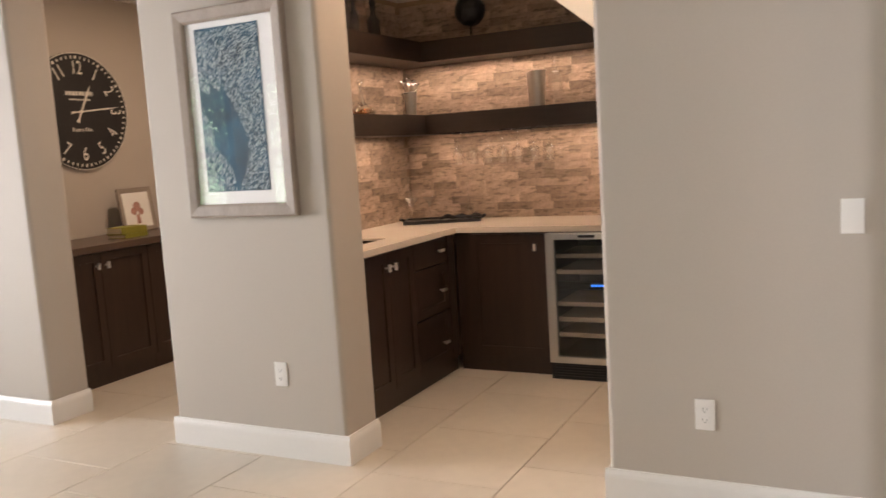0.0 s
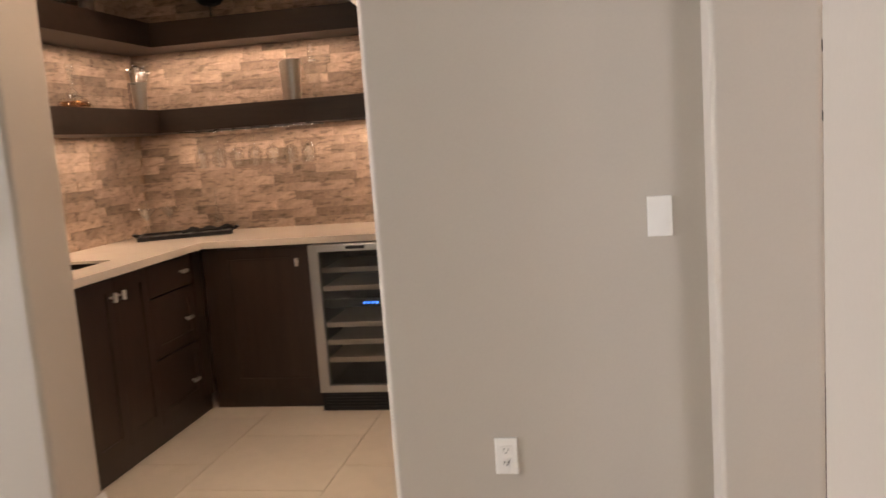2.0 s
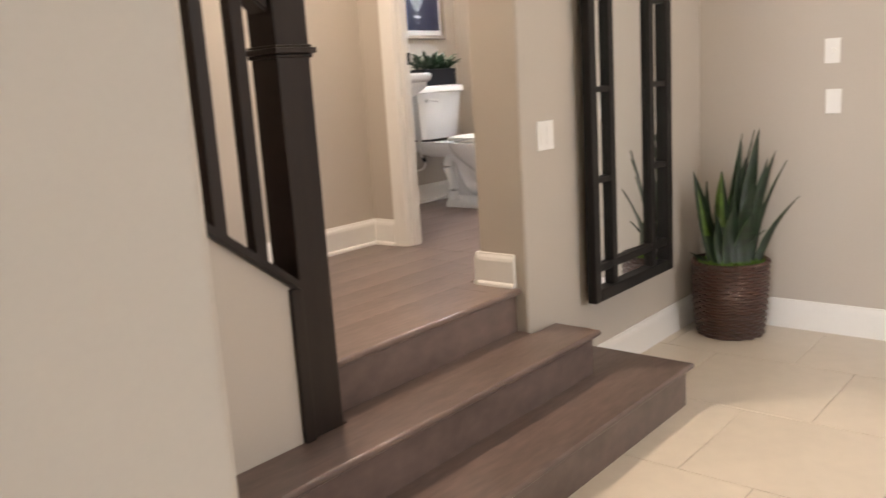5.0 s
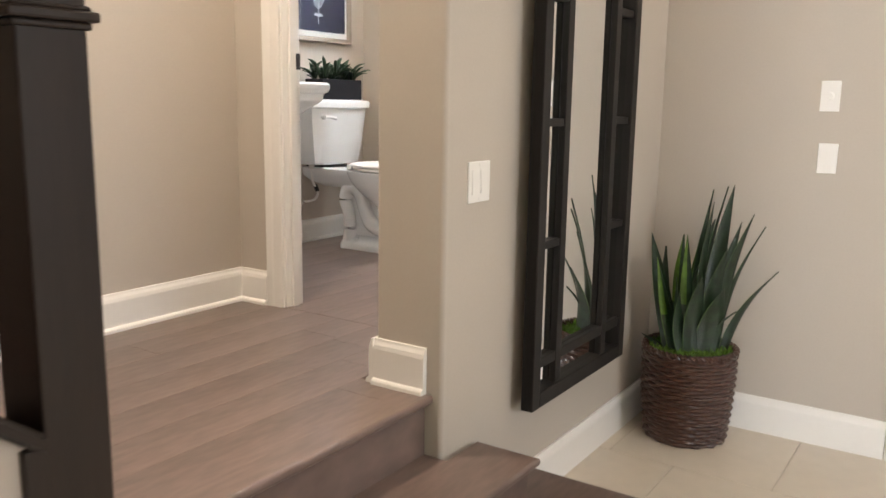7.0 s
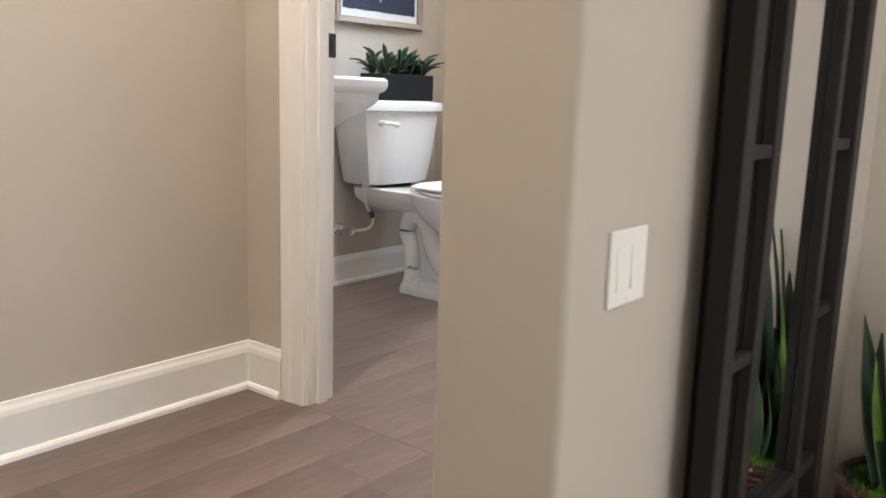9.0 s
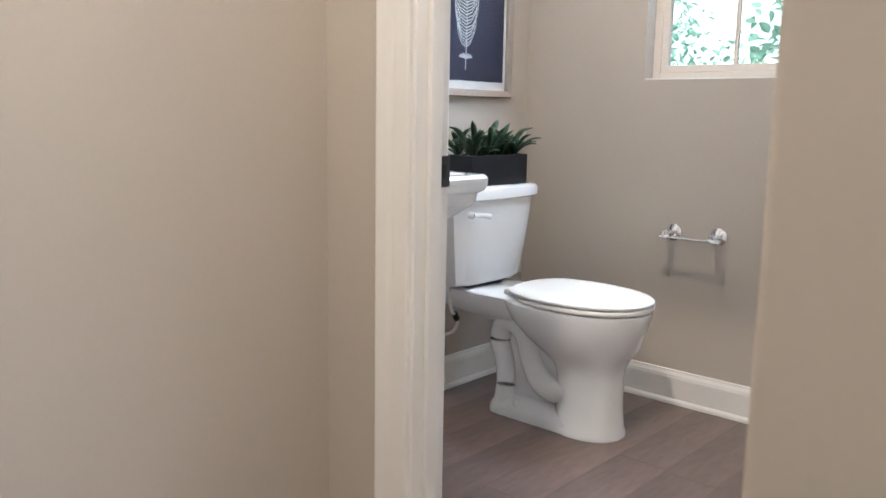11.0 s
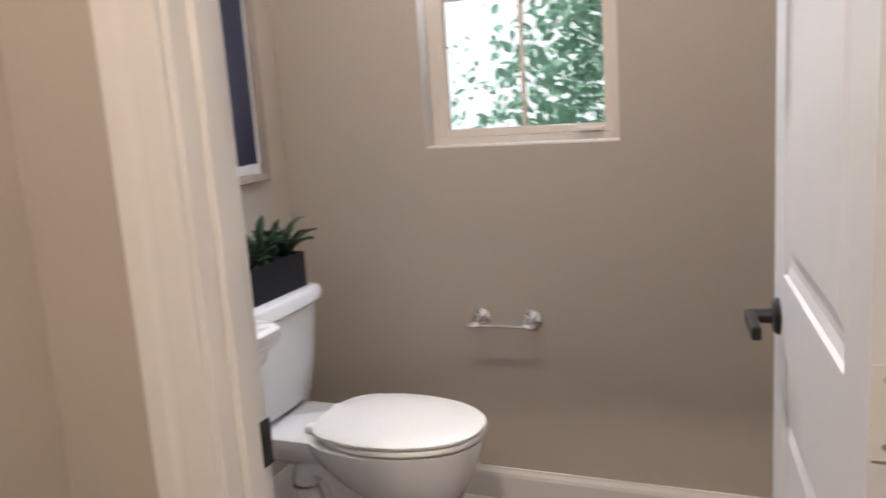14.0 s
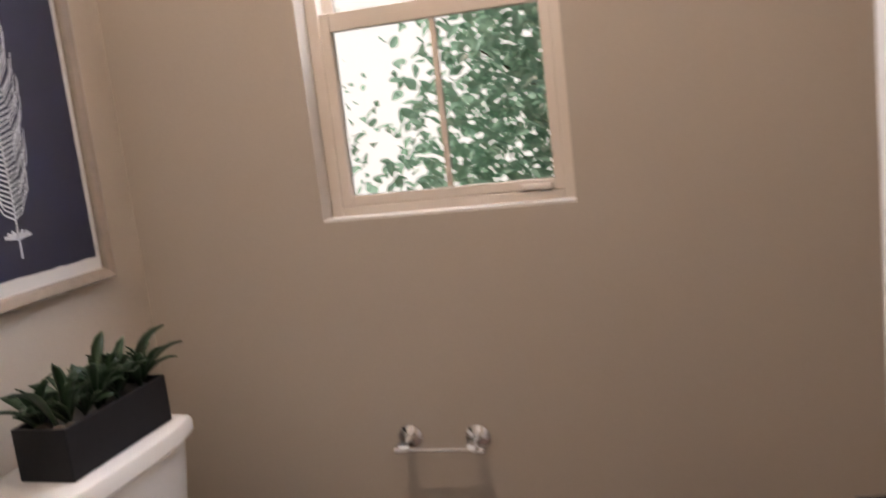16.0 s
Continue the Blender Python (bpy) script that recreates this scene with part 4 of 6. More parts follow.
# tray with glasses and cloth
tray = thing("serving_tray", (-2.44, 4.66, 0.913), "dark rimmed mirrored serving tray on the bar counter", "tray", turn=24)
part("base", boxes((-0.25, 0.25, -0.13, 0.13, 0, 0.008), bevel=0.002), STEEL, tray)
part("rim", boxes((-0.25, 0.25, -0.135, -0.125, 0, 0.022), (-0.25, 0.25, 0.125, 0.135, 0, 0.022), (-0.255, -0.245, -0.135, 0.135, 0, 0.022), (0.245, 0.255, -0.135, 0.135, 0, 0.022), bevel=0.002), BLACK, tray)
for s in (-1, 1):
    bm = bmesh.new()
    tube(bm, [(s * 0.25, -0.05, 0.015), (s * 0.285, -0.035, 0.03), (s * 0.285, 0.035, 0.03), (s * 0.25, 0.05, 0.015)], 0.006, 8)
    part("grip", bm, BLACK, tray, "", True)
for x, y in ((-2.60, 4.53), (-2.52, 4.64)):
    mg = thing("martini_glass", (x, y, 0.922), "clear martini glass on the tray", "glass", "martini glasses")
    part("glass", lathe(bmesh.new(), [(0, 0), (0.034, 0), (0.034, 0.003), (0.005, 0.007), (0.0035, 0.02), (0.0035, 0.095), (0.056, 0.165), (0.0545, 0.165), (0.0, 0.098)], sides=24), CLEAR, mg, smooth=True)
CLOTH = material("black_cloth", (0.014, 0.014, 0.016), 0.85, vary=0.3, scale=20, fine=300, bump=0.4)
bm = bmesh.new()
nx, ny = 22, 8
grid = [[None] * (ny + 1) for _ in range(nx + 1)]
for i in range(nx + 1):
    for j in range(ny + 1):
        u, v = i / nx, j / ny
        z = 0.012 + 0.014 * math.sin(u * 9) ** 2 * (0.4 + v) + 0.008 * noise.noise((u * 5, v * 4, 1))
        grid[i][j] = bm.verts.new((u * 0.28, (v - 0.5) * (0.12 - 0.03 * u), z + 0.008))
for i in range(nx):
    for j in range(ny):
        bm.faces.new((grid[i][j], grid[i + 1][j], grid[i + 1][j + 1], grid[i][j + 1]))
g = bmesh.ops.extrude_face_region(bm, geom=list(bm.faces))
for v in (e for e in g["geom"] if isinstance(e, bmesh.types.BMVert)):
    v.co.z -= 0.008
bmesh.ops.recalc_face_normals(bm, faces=bm.faces)
cloth = tagged(part("folded_cloth", bm, CLOTH, smooth=True), "folded black cloth napkin on the tray", "cloth")
cloth.matrix_basis = pose(-2.47, 4.67, 0.918, 0, 0, 24)
bd = thing("glass_bud_vase", (-2.30, 4.78, 0.93), "thin clear glass bud vase on the tray", "vase")
part("body", lathe(bmesh.new(), [(0, 0), (0.03, 0), (0.04, 0.03), (0.03, 0.06), (0.008, 0.085), (0.006, 0.24), (0.004, 0.24), (0.005, 0.09), (0, 0.07)], sides=20), CLEAR, bd, smooth=True)

# ---- wall things: plates, thermostat ----


def plate(name, at, turn, label, style, w=0.070, h=0.116):
    """A switch or socket plate on a wall; local y is out of the wall towards -y."""
    ob = thing(name, at, label, "switch" if "switch" in name or "dimmer" in name else "outlet", turn=turn)
    part("cover_plate", boxes((-w / 2, w / 2, -0.006, 0, -h / 2, h / 2), bevel=0.0025), PLASTIC, ob)
    for s in (-1, 1):
        part("screw", lathe(bmesh.new(), [(0, -0.0075), (0.003, -0.0075), (0.003, -0.006), (0, -0.006)], (0, 0, s * 0.048), 8, "y"), PLASTIC, ob)
    if style == "outlet":
        for s in (-1, 1):
            r = part("receptacle", boxes((-0.017, 0.017, -0.0085, -0.006, s * 0.020 - 0.014, s * 0.020 + 0.014), bevel=0.001), PLASTIC, ob)
            part("slots", boxes((-0.008, -0.006, -0.009, -0.0084, s * 0.020 - 0.003, s * 0.020 + 0.006), (0.006, 0.008, -0.009, -0.0084, s * 0.020 - 0.003, s * 0.020 + 0.006), (-0.002, 0.002, -0.009, -0.0084, s * 0.020 - 0.010, s * 0.020 - 0.006)), BLACK, r)
    elif style == "rocker":
        for cx in ((0,) if w < 0.1 else (-0.023, 0.023)):
            part("rocker", extrude([(-0.0062, -0.033), (-0.0092, -0.033), (-0.0080, 0.0), (-0.0073, 0.033), (-0.0062, 0.033)], 0.034, "x", cx - 0.017), PLASTIC, ob)
            part("rocker_frame", boxes((cx - 0.019, cx - 0.017, -0.0066, -0.006, -0.036, 0.036), (cx + 0.017, cx + 0.019, -0.0066, -0.006, -0.036, 0.036), (cx - 0.017, cx + 0.017, -0.0066, -0.006, 0.0335, 0.036), (cx - 0.017, cx + 0.017, -0.0066, -0.006, -0.036, -0.0335)), PLASTIC, ob)
    else:
        part("dial", lathe(bmesh.new(), [(0, -0.024), (0.012, -0.024), (0.014, -0.006), (0, -0.006)], (0, 0, 0), 18, "y"), PLASTIC, ob, "", True)
    return ob


plate("wall_outlet", (-2.359, YA, 0.402), 0, "white duplex wall outlet above the baseboard", "outlet")
plate("wall_outlet", (-0.450, YA, 0.380), 0, "white duplex wall outlet beside the bar opening", "outlet")
plate("wall_outlet", (-4.448, YA, 0.408), 0, "white duplex wall outlet under the thermostat", "outlet")
plate("wall_switch", (0.032, YA, 1.096), 0, "white rocker light switch near the wall corner", "rocker")
plate("wall_switch", (-4.60, YA, 1.15), 0, "white double rocker switch below the thermostat", "rocker", 0.116)
plate("wall_switch", (2.697, 3.62, 1.131), 0, "white double rocker switch beside the steps", "rocker", 0.116)
plate("dimmer_switch", (4.20, 2.964, 1.393), -90, "white rotary dimmer on the hall wall", "dial")
plate("wall_switch", (4.20, 2.954, 1.156), -90, "white rocker switch below the dimmer", "rocker")
plate("night_light_outlet", (1.895, 4.92, 0.90), 0, "white outlet plate with a plug-in night light", "outlet")
GLOW = bpy.data.materials.new("night_light_glow")
GLOW.use_nodes = True
gn = GLOW.node_tree.nodes["Principled BSDF"]
gn.inputs["Emission Color"].default_value, gn.inputs["Emission Strength"].default_value = (1.0, 0.93, 0.85, 1), 4.0
tagged(part("night_light", boxes((1.872, 1.918, 4.885, 4.911, 0.845, 0.893), bevel=0.004), GLOW), "small glowing white plug-in night light", "night light")
SCREEN = material("screen_glass", (0.05, 0.09, 0.11), 0.35, vary=0.6, scale=18, fine=60, bump=0)
th = thing("thermostat", (-4.545, YA, 1.414), "white framed wall control panel with a dark screen", "thermostat")
part("case", boxes((-0.125, 0.125, -0.02, 0, -0.095, 0.095), bevel=0.005), PLASTIC, th)
part("screen", boxes((-0.113, 0.113, -0.022, -0.0195, -0.083, 0.083)), SCREEN, th)

# ---- framed pictures ----


def picture_frame(ob, x0, x1, z0, z1, w, depth, mat, front):
    """A mitred frame whose face is at y = -front; it goes back to the wall at y = 0."""
    prof = [(0, 0), (0, front * 0.8), (w * 0.15, front), (w * 0.8, front * 0.85), (w, front * 0.6), (w, 0)]
    bm = bmesh.new()
    rings = []
    for (cx, cz, sx, sz) in ((x0, z0, 1, 1), (x1, z0, -1, 1), (x1, z1, -1, -1), (x0, z1, 1, -1)):
        rings.append([bm.verts.new((cx + sx * a, -d, cz + sz * a)) for a, d in prof])
    n = len(prof)
    for k in range(4):
        a, b = rings[k], rings[(k + 1) % 4]
        for i in range(n):
            bm.faces.new((a[i], a[(i + 1) % n], b[(i + 1) % n], b[i]))
    bmesh.ops.recalc_face_normals(bm, faces=bm.faces)
    return part("frame", bm, mat, ob)


WEATHERED = material("weathered_wood", (0.34, 0.28, 0.235), 0.55, vary=0.2, scale=4, fine=50, bump=0.15, stretch=(3, 3, 1))
MATBOARD = material("mat_board", (0.82, 0.80, 0.77), 0.8, vary=0.01, bump=0.02)
FRAMEGLASS = glass("picture_glass")
SEA = material("sea_print", (0.007, 0.055, 0.090), 0.7, vary=0.9, scale=5, fine=14, bump=0)
FISH = material("fish_print", (0.50, 0.56, 0.56), 0.7, vary=0.25, scale=30, fine=90, bump=0)
pic = thing("framed_fish_print", (-2.482, YA, 1.583), "blue print of small pale fish in a weathered wooden frame", "picture")
picture_frame(pic, -0.312, 0.312, -0.44, 0.515, 0.062, 0.03, WEATHERED, 0.034)
part("mat", boxes((-0.255, 0.255, -0.012, -0.003, -0.385, 0.46)), MATBOARD, pic, "white mat board")
part("print", boxes((-0.195, 0.168, -0.0145, -0.0121, -0.32, 0.425)), SEA, pic, "deep blue printed sea")
rng = random.Random(21)
bm = bmesh.new()
for k in range(3200):
    u, v = rng.random(), rng.random()
    x, z = -0.188 + 0.349 * u, -0.313 + 0.731 * v
    band = math.sin(u * 5 + v * 4.2 + 0.8) + 0.6 * noise.noise((u * 4, v * 5, 2))
    if band < 0.05 and not (u > 0.52 + 0.2 * math.sin(v * 6) or v > 0.62 + 0.1 * noise.noise((u * 6, 1, 3))):
        continue
    a = radians(70 - 40 * u + 25 * math.sin(v * 4))
    ln, wd = rng.uniform(0.006, 0.012), rng.uniform(0.0013, 0.0025)
    c, s = math.cos(a), math.sin(a)
    if abs(x + c * ln) > 0.19 or z + s * ln > 0.42:
        continue
    bm.faces.new([bm.verts.new((x + c * p - s * q, -0.0151, z + s * p + c * q)) for p, q in ((-ln, 0), (0, -wd), (ln, 0), (0, wd))])
fish = part("printed_fish", bm, FISH, pic, "small pale printed fish")
fish["kind"] = "stuff"
part("glazing", boxes((-0.255, 0.255, -0.0215, -0.0195, -0.385, 0.46)), FRAMEGLASS, pic).visible_shadow = False

TAUPE = material("taupe_wood", (0.30, 0.25, 0.21), 0.5, vary=0.15, scale=4, fine=60, bump=0.1)
NAVY = material("navy_ink", (0.006, 0.007, 0.030), 0.75, vary=0.5, scale=4, fine=14, bump=0.0)
feather = thing("framed_feather_print", (4.298, NW, 2.072), "white feather on dark blue paper in a taupe frame", "picture")
picture_frame(feather, -0.30, 0.30, -0.436, 0.436, 0.030, 0.028, TAUPE, 0.030)
part("mat", boxes((-0.272, 0.272, -0.010, -0.003, -0.408, 0.408)), MATBOARD, feather, "white deckled paper")
bm = bmesh.new()
edge = []
for k in range(120):
    t = k / 120 * 4
    side, f = int(t), t % 1
    hw, hh = 0.252, 0.372
    p = [(-hw + 2 * hw * f, -hh), (hw, -hh + 2 * hh * f), (hw - 2 * hw * f, hh), (-hw, hh - 2 * hh * f)][side]
    j = 0.004 * noise.noise((p[0] * 40, p[1] * 40, 0))
    edge.append((p[0] * (1 + j * 3), p[1] * (1 + j * 3)))
lo = [bm.verts.new((x, -0.0101, z)) for x, z in edge]
hi = [bm.verts.new((x, -0.0115, z)) for x, z in edge]
bm.faces.new(hi)
for k in range(120):
    bm.faces.new((lo[k], lo[(k + 1) % 120], hi[(k + 1) % 120], hi[k]))
part("painted_ground", bm, NAVY, feather, "dark blue ink wash")
INKWHITE = material("white_ink", (0.72, 0.74, 0.76), 0.8, vary=0.1, scale=30, fine=120, bump=0)
bm = bmesh.new()


def stroke(bm, pts, w0, w1):
    n = len(pts)
    row = []
    for i, (x, z) in enumerate(pts):
        a, b = pts[max(0, i - 1)], pts[min(n - 1, i + 1)]
        d = Vector((b[0] - a[0], b[1] - a[1])).normalized()
        w = w0 + (w1 - w0) * i / (n - 1)
        row.append((bm.verts.new((x - d.y * w, -0.0125, z + d.x * w)), bm.verts.new((x + d.y * w, -0.0125, z - d.x * w))))
    for a, b in zip(row, row[1:]):
        bm.faces.new((a[0], a[1], b[1], b[0]))


stroke(bm, [(0.0, -0.33), (0.004, -0.15), (0.0, 0.1), (0.006, 0.30)], 0.003, 0.001)
for k in range(44):
    t = k / 43
    z = -0.24 + 0.53 * t
    span = 0.085 * math.sin(math.pi * min(1, 0.18 + t * 0.85)) ** 0.7
    for s in (-1, 1):
        sp = span * rng.uniform(0.85, 1.08)
        stroke(bm, [(0.0, z), (s * sp * 0.5, z - 0.004 + 0.018), (s * sp * 0.92, z + 0.055), (s * sp, z + 0.095)], 0.0026, 0.0012)
for a in range(7):
    an = radians(20 + a * 23)
    stroke(bm, [(0.0, -0.285), (0.018 * math.cos(an), -0.285 + 0.012 * math.sin(an)), (0.045 * math.cos(an), -0.285 + 0.022 * math.sin(an))], 0.003, 0.004)
part("painted_feather", bm, INKWHITE, feather, "white painted feather")
ACRYLIC = glass("low_glare_glazing")
ACRYLIC.node_tree.nodes["Principled BSDF"].inputs["IOR"].default_value = 1.2
part("glazing", boxes((-0.272, 0.272, -0.0205, -0.0185, -0.408, 0.408)), ACRYLIC, feather).visible_shadow = False
feather.scale = (0.90, 1, 0.934)

# ---- clock, books and photo in the niche ----
IVORY = material("ivory_paint", (0.72, 0.68, 0.60), 0.7, vary=0.08, scale=12, fine=60, bump=0)
CLOCKFACE = material("clock_black", (0.014, 0.012, 0.012), 0.6, vary=0.4, scale=6, fine=40, bump=0.03)
clock = thing("wall_clock", (-4.93, 3.925, 1.82), "large round black wall clock with ivory numerals", "clock", turn=90)
part("case", lathe(bmesh.new(), [(0, -0.0), (0.40, 0.0), (0.416, -0.006), (0.416, -0.022), (0.408, -0.028), (0.0, -0.028)], sides=72, axis="y"), CLOCKFACE, clock)
bm = bmesh.new()
for k in range(72):
    a0, a1 = k * math.tau / 72, (k + 1) * math.tau / 72
    bm.faces.new([bm.verts.new((r * math.sin(a), -0.0288, r * math.cos(a))) for r, a in ((0.409, a0), (0.409, a1), (0.415, a1), (0.415, a0))])
part("edge_ring", bm, IVORY, clock)
bm = bmesh.new()
for k in range(60):
    a = k * math.tau / 60
    w, l = (0.0055, 0.020) if k % 5 else (0.009, 0.022)
    c, s = math.cos(a), math.sin(a)
    bm.faces.new([bm.verts.new((r * s + q * c, -0.029, r * c - q * s)) for r, q in ((0.372, -w), (0.372, w), (0.372 + l, w), (0.372 + l, -w))])
part("minute_track", bm, IVORY, clock)["kind"] = "stuff"


def lettering(name, body, size, mat, parent, m, stretch=1.0):
    """Words in the built-in font, turned into a thin mesh under a thing."""
    cu = bpy.data.curves.new(name, "FONT")
    cu.body, cu.size, cu.align_x, cu.align_y, cu.extrude = body, size, "CENTER", "CENTER", 0.0006
    tmp = new(name, cu)
    me = bpy.data.meshes.new_from_object(tmp)
    bpy.data.objects.remove(tmp)
    me.materials.append(mat)
    ob = new(name, me)
    ob.parent = parent
    ob.matrix_basis = m @ Matrix.Diagonal((stretch, 1, 1, 1))
    return ob


for h in range(1, 13):
    a = h * 30
    rot = -a if h in (9, 10, 11, 12, 1, 2, 3) else 180 - a
    if h == 9:
        rot = 90
    r = 0.305
    m = pose(r * math.sin(radians(a)), -0.0292, r * math.cos(radians(a)), 90, 0, 0) @ pose(0, 0, 0, 0, 0, rot)
    lettering("numeral", str(h), 0.135, IVORY, clock, m, 0.72)
for nm, x0, x1, z0, z1 in (("maker_line", -0.115, 0.115, 0.112, 0.142), ("address_line", -0.09, 0.09, 0.078, 0.090)):
    bm = bmesh.new()
    x = x0
    while x < x1:
        w = rng.uniform(0.010, 0.022)
        box(bm, x, min(x + w, x1), -0.0298, -0.0286, z0 + rng.uniform(0, 0.004), z1)
        x += w + rng.uniform(0.004, 0.008)
    part(nm, bm, IVORY, clock, "line of small ivory lettering")
lettering("town_line", "Boston, Mass.", 0.040, IVORY, clock, pose(0.0, -0.0292, -0.127, 90, 0, 0), 0.80)
for nm, a, l, w in (("hour_pointer", 27, 0.21, 0.008), ("minute_pointer", 84, 0.335, 0.006)):
    an = radians(a)
    s, c = math.sin(an), math.cos(an)
    bm = bmesh.new()
    lo = [(-0.085, -w * 1.6), (-0.085, w * 1.6), (-0.05, w * 0.8), (0.02, w * 0.8), (l * 0.7, w), (l, 0.0008), (l, -0.0008), (l * 0.7, -w), (0.02, -w * 0.8), (-0.05, -w * 0.8)]
    f = [bm.verts.new((p * s + q * c, -0.033, p * c - q * s)) for p, q in lo]
    face = bm.faces.new(f)
    g = bmesh.ops.extrude_face_region(bm, geom=[face])
    for v in (e for e in g["geom"] if isinstance(e, bmesh.types.BMVert)):
        v.co.y -= 0.002
    bmesh.ops.recalc_face_normals(bm, faces=bm.faces)
    part(nm, bm, IVORY, clock)
part("centre_pin", lathe(bmesh.new(), [(0, -0.04), (0.010, -0.04), (0.012, -0.028), (0, -0.028)], sides=16, axis="y"), IVORY, clock)
OLIVE = material("olive_cloth", (0.22, 0.20, 0.025), 0.8, vary=0.15, scale=10, fine=200, bump=0.2)
PAPER = material("paper_block", (0.62, 0.55, 0.40), 0.9, vary=0.1, scale=2, fine=300, bump=0.3, stretch=(1, 1, 20))
for z, t, dx, turn in ((0.923, 0.028, 0.0, 4), (0.952, 0.046, -0.008, -3)):
    bk = thing("book", (-4.50 + dx, 3.86, z), "yellow-green cloth-bound book in a small stack", "book", "stacked books", turn)
    part("cover", boxes((-0.075, 0.08, -0.11, 0.11, 0, 0.004), (-0.075, 0.08, -0.11, 0.11, t - 0.004, t), (0.076, 0.08, -0.11, 0.11, 0.004, t - 0.004), bevel=0.001), OLIVE, bk)
    part("pages", boxes((-0.072, 0.075, -0.107, 0.107, 0.0041, t - 0.0041)), PAPER, bk)
photo = thing("photo_frame", (-4.74, 4.20, 0.923), "brown wooden photo frame leaning on the niche wall", "picture", turn=90)
photo.matrix_basis = pose(-4.76, 4.22, 0.923, 0, -8, 0) @ pose(0, 0, 0, 0, 0, 90)
picture_frame(photo, -0.16, 0.16, 0.0, 0.33, 0.035, 0.02, TAUPE, 0.022)
part("mat", boxes((-0.127, 0.127, -0.012, -0.003, 0.033, 0.297)), MATBOARD, photo)
part("back_board", boxes((-0.15, 0.15, -0.003, 0.003, 0.01, 0.32)), BLACK, photo)
ROSE = material("rose_print", (0.42, 0.22, 0.18), 0.8, vary=0.5, scale=20, fine=60, bump=0)
bm = bmesh.new()
for x, z, r in ((0.0, 0.19, 0.035), (-0.035, 0.155, 0.028), (0.03, 0.15, 0.026)):
    lathe(bm, [(0, -0.0135), (r, -0.0135), (r, -0.0121), (0, -0.0121)], (x, 0, z), 14, "y")
box(bm, -0.02, 0.015, -0.0134, -0.0121, 0.06, 0.13)
part("printed_flowers", bm, ROSE, photo, "blurred reddish print")

# ---- hall: mirror, plant, far door casing ----
MIRRORWOOD = material("black_brown_wood", (0.012, 0.010, 0.009), 0.5, vary=0.3, scale=4, fine=50, bump=0.08, stretch=(6, 6, 0.8))
MIRRORWOOD.node_tree.nodes["Principled BSDF"].inputs["Specular IOR Level"].default_value = 0.25
SILVER = material("mirror_silver", (0.86, 0.87, 0.86), 0.01, 1.0, vary=0.0, bump=0)
mir = thing("wall_mirror", (3.303, 3.62, 0.388), "tall dark wood grid-framed wall mirror", "mirror")
part("backing", boxes((-0.30, 0.30, -0.058, 0.0, 0.06, 1.79)), BLACK, mir)
part("mirror_glass", boxes((-0.345, 0.345, -0.066, -0.0585, 0.03, 1.82)), SILVER, mir)
for x0, x1 in ((-0.38, -0.328), (0.328, 0.38)):
    part("outer_stile", boxes((x0, x1, -0.105, -0.052, 0.0, 1.85), bevel=0.004), MIRRORWOOD, mir)
for z0, z1 in ((0.0, 0.052), (1.798, 1.85)):
    part("outer_rail", boxes((-0.328, 0.328, -0.105, -0.052, z0, z1), bevel=0.004), MIRRORWOOD, mir)
for x0, x1 in ((-0.21, -0.168), (0.168, 0.21)):
    part("inner_stile", boxes((x0, x1, -0.096, -0.0665, 0.052, 1.798), bevel=0.003), MIRRORWOOD, mir)
for z in (0.145, 1.705):
    part("inner_rail", boxes((-0.328, -0.21, -0.094, -0.0665, z - 0.017, z + 0.017), (-0.168, 0.168, -0.094, -0.0665, z - 0.017, z + 0.017), (0.21, 0.328, -0.094, -0.0665, z - 0.017, z + 0.017), bevel=0.003), MIRRORWOOD, mir)
for z in (0.526, 0.905, 1.28):
    for s in (-1, 1):
        part("cross_bar", boxes((min(s * 0.21, s * 0.328), max(s * 0.21, s * 0.328), -0.092, -0.0665, z - 0.012, z + 0.012), bevel=0.002), MIRRORWOOD, mir)

mir.scale = (1, 0.78, 1)

WICKER = material("dark_wicker", (0.055, 0.021, 0.013), 0.30, vary=0.45, scale=20, fine=90, bump=0.1, coat=0.3)
MOSS = material("moss", (0.10, 0.20, 0.025), 0.95, vary=0.5, scale=25, fine=120, bump=0.8)
BLADE = material("snake_plant_leaf", (0.009, 0.023, 0.009), 0.38, vary=0.7, scale=9, fine=30, bump=0.05, stretch=(1, 1, 3))
BLADE_EDGE = material("leaf_margin", (0.035, 0.07, 0.018), 0.4, vary=0.4, scale=12, fine=40, bump=0.03)
pot = thing("snake_plant", (3.985, 3.368, 0.0), "snake plant in a dark brown woven wicker basket", "plant")
bm = bmesh.new()
ROWS_W, PTS = 24, 112
for k in range(ROWS_W):
    t = k / (ROWS_W - 1)
    R = 0.158 + 0.022 * t + 0.006 * math.sin(math.pi * t)
    z = 0.010 + 0.355 * t
    path = [((R + 0.0045 * math.sin(14 * j * math.tau / PTS + math.pi * k)) * math.cos(j * math.tau / PTS), (R + 0.0045 * math.sin(14 * j * math.tau / PTS + math.pi * k)) * math.sin(j * math.tau / PTS), z + 0.0015 * math.sin(j * 0.9 + k * 3)) for j in range(PTS)]
    tube(bm, path, 0.0088, 6, True)
basket = part("basket", bm, WICKER, pot, "dark brown woven wicker", True)
bm = bmesh.new()
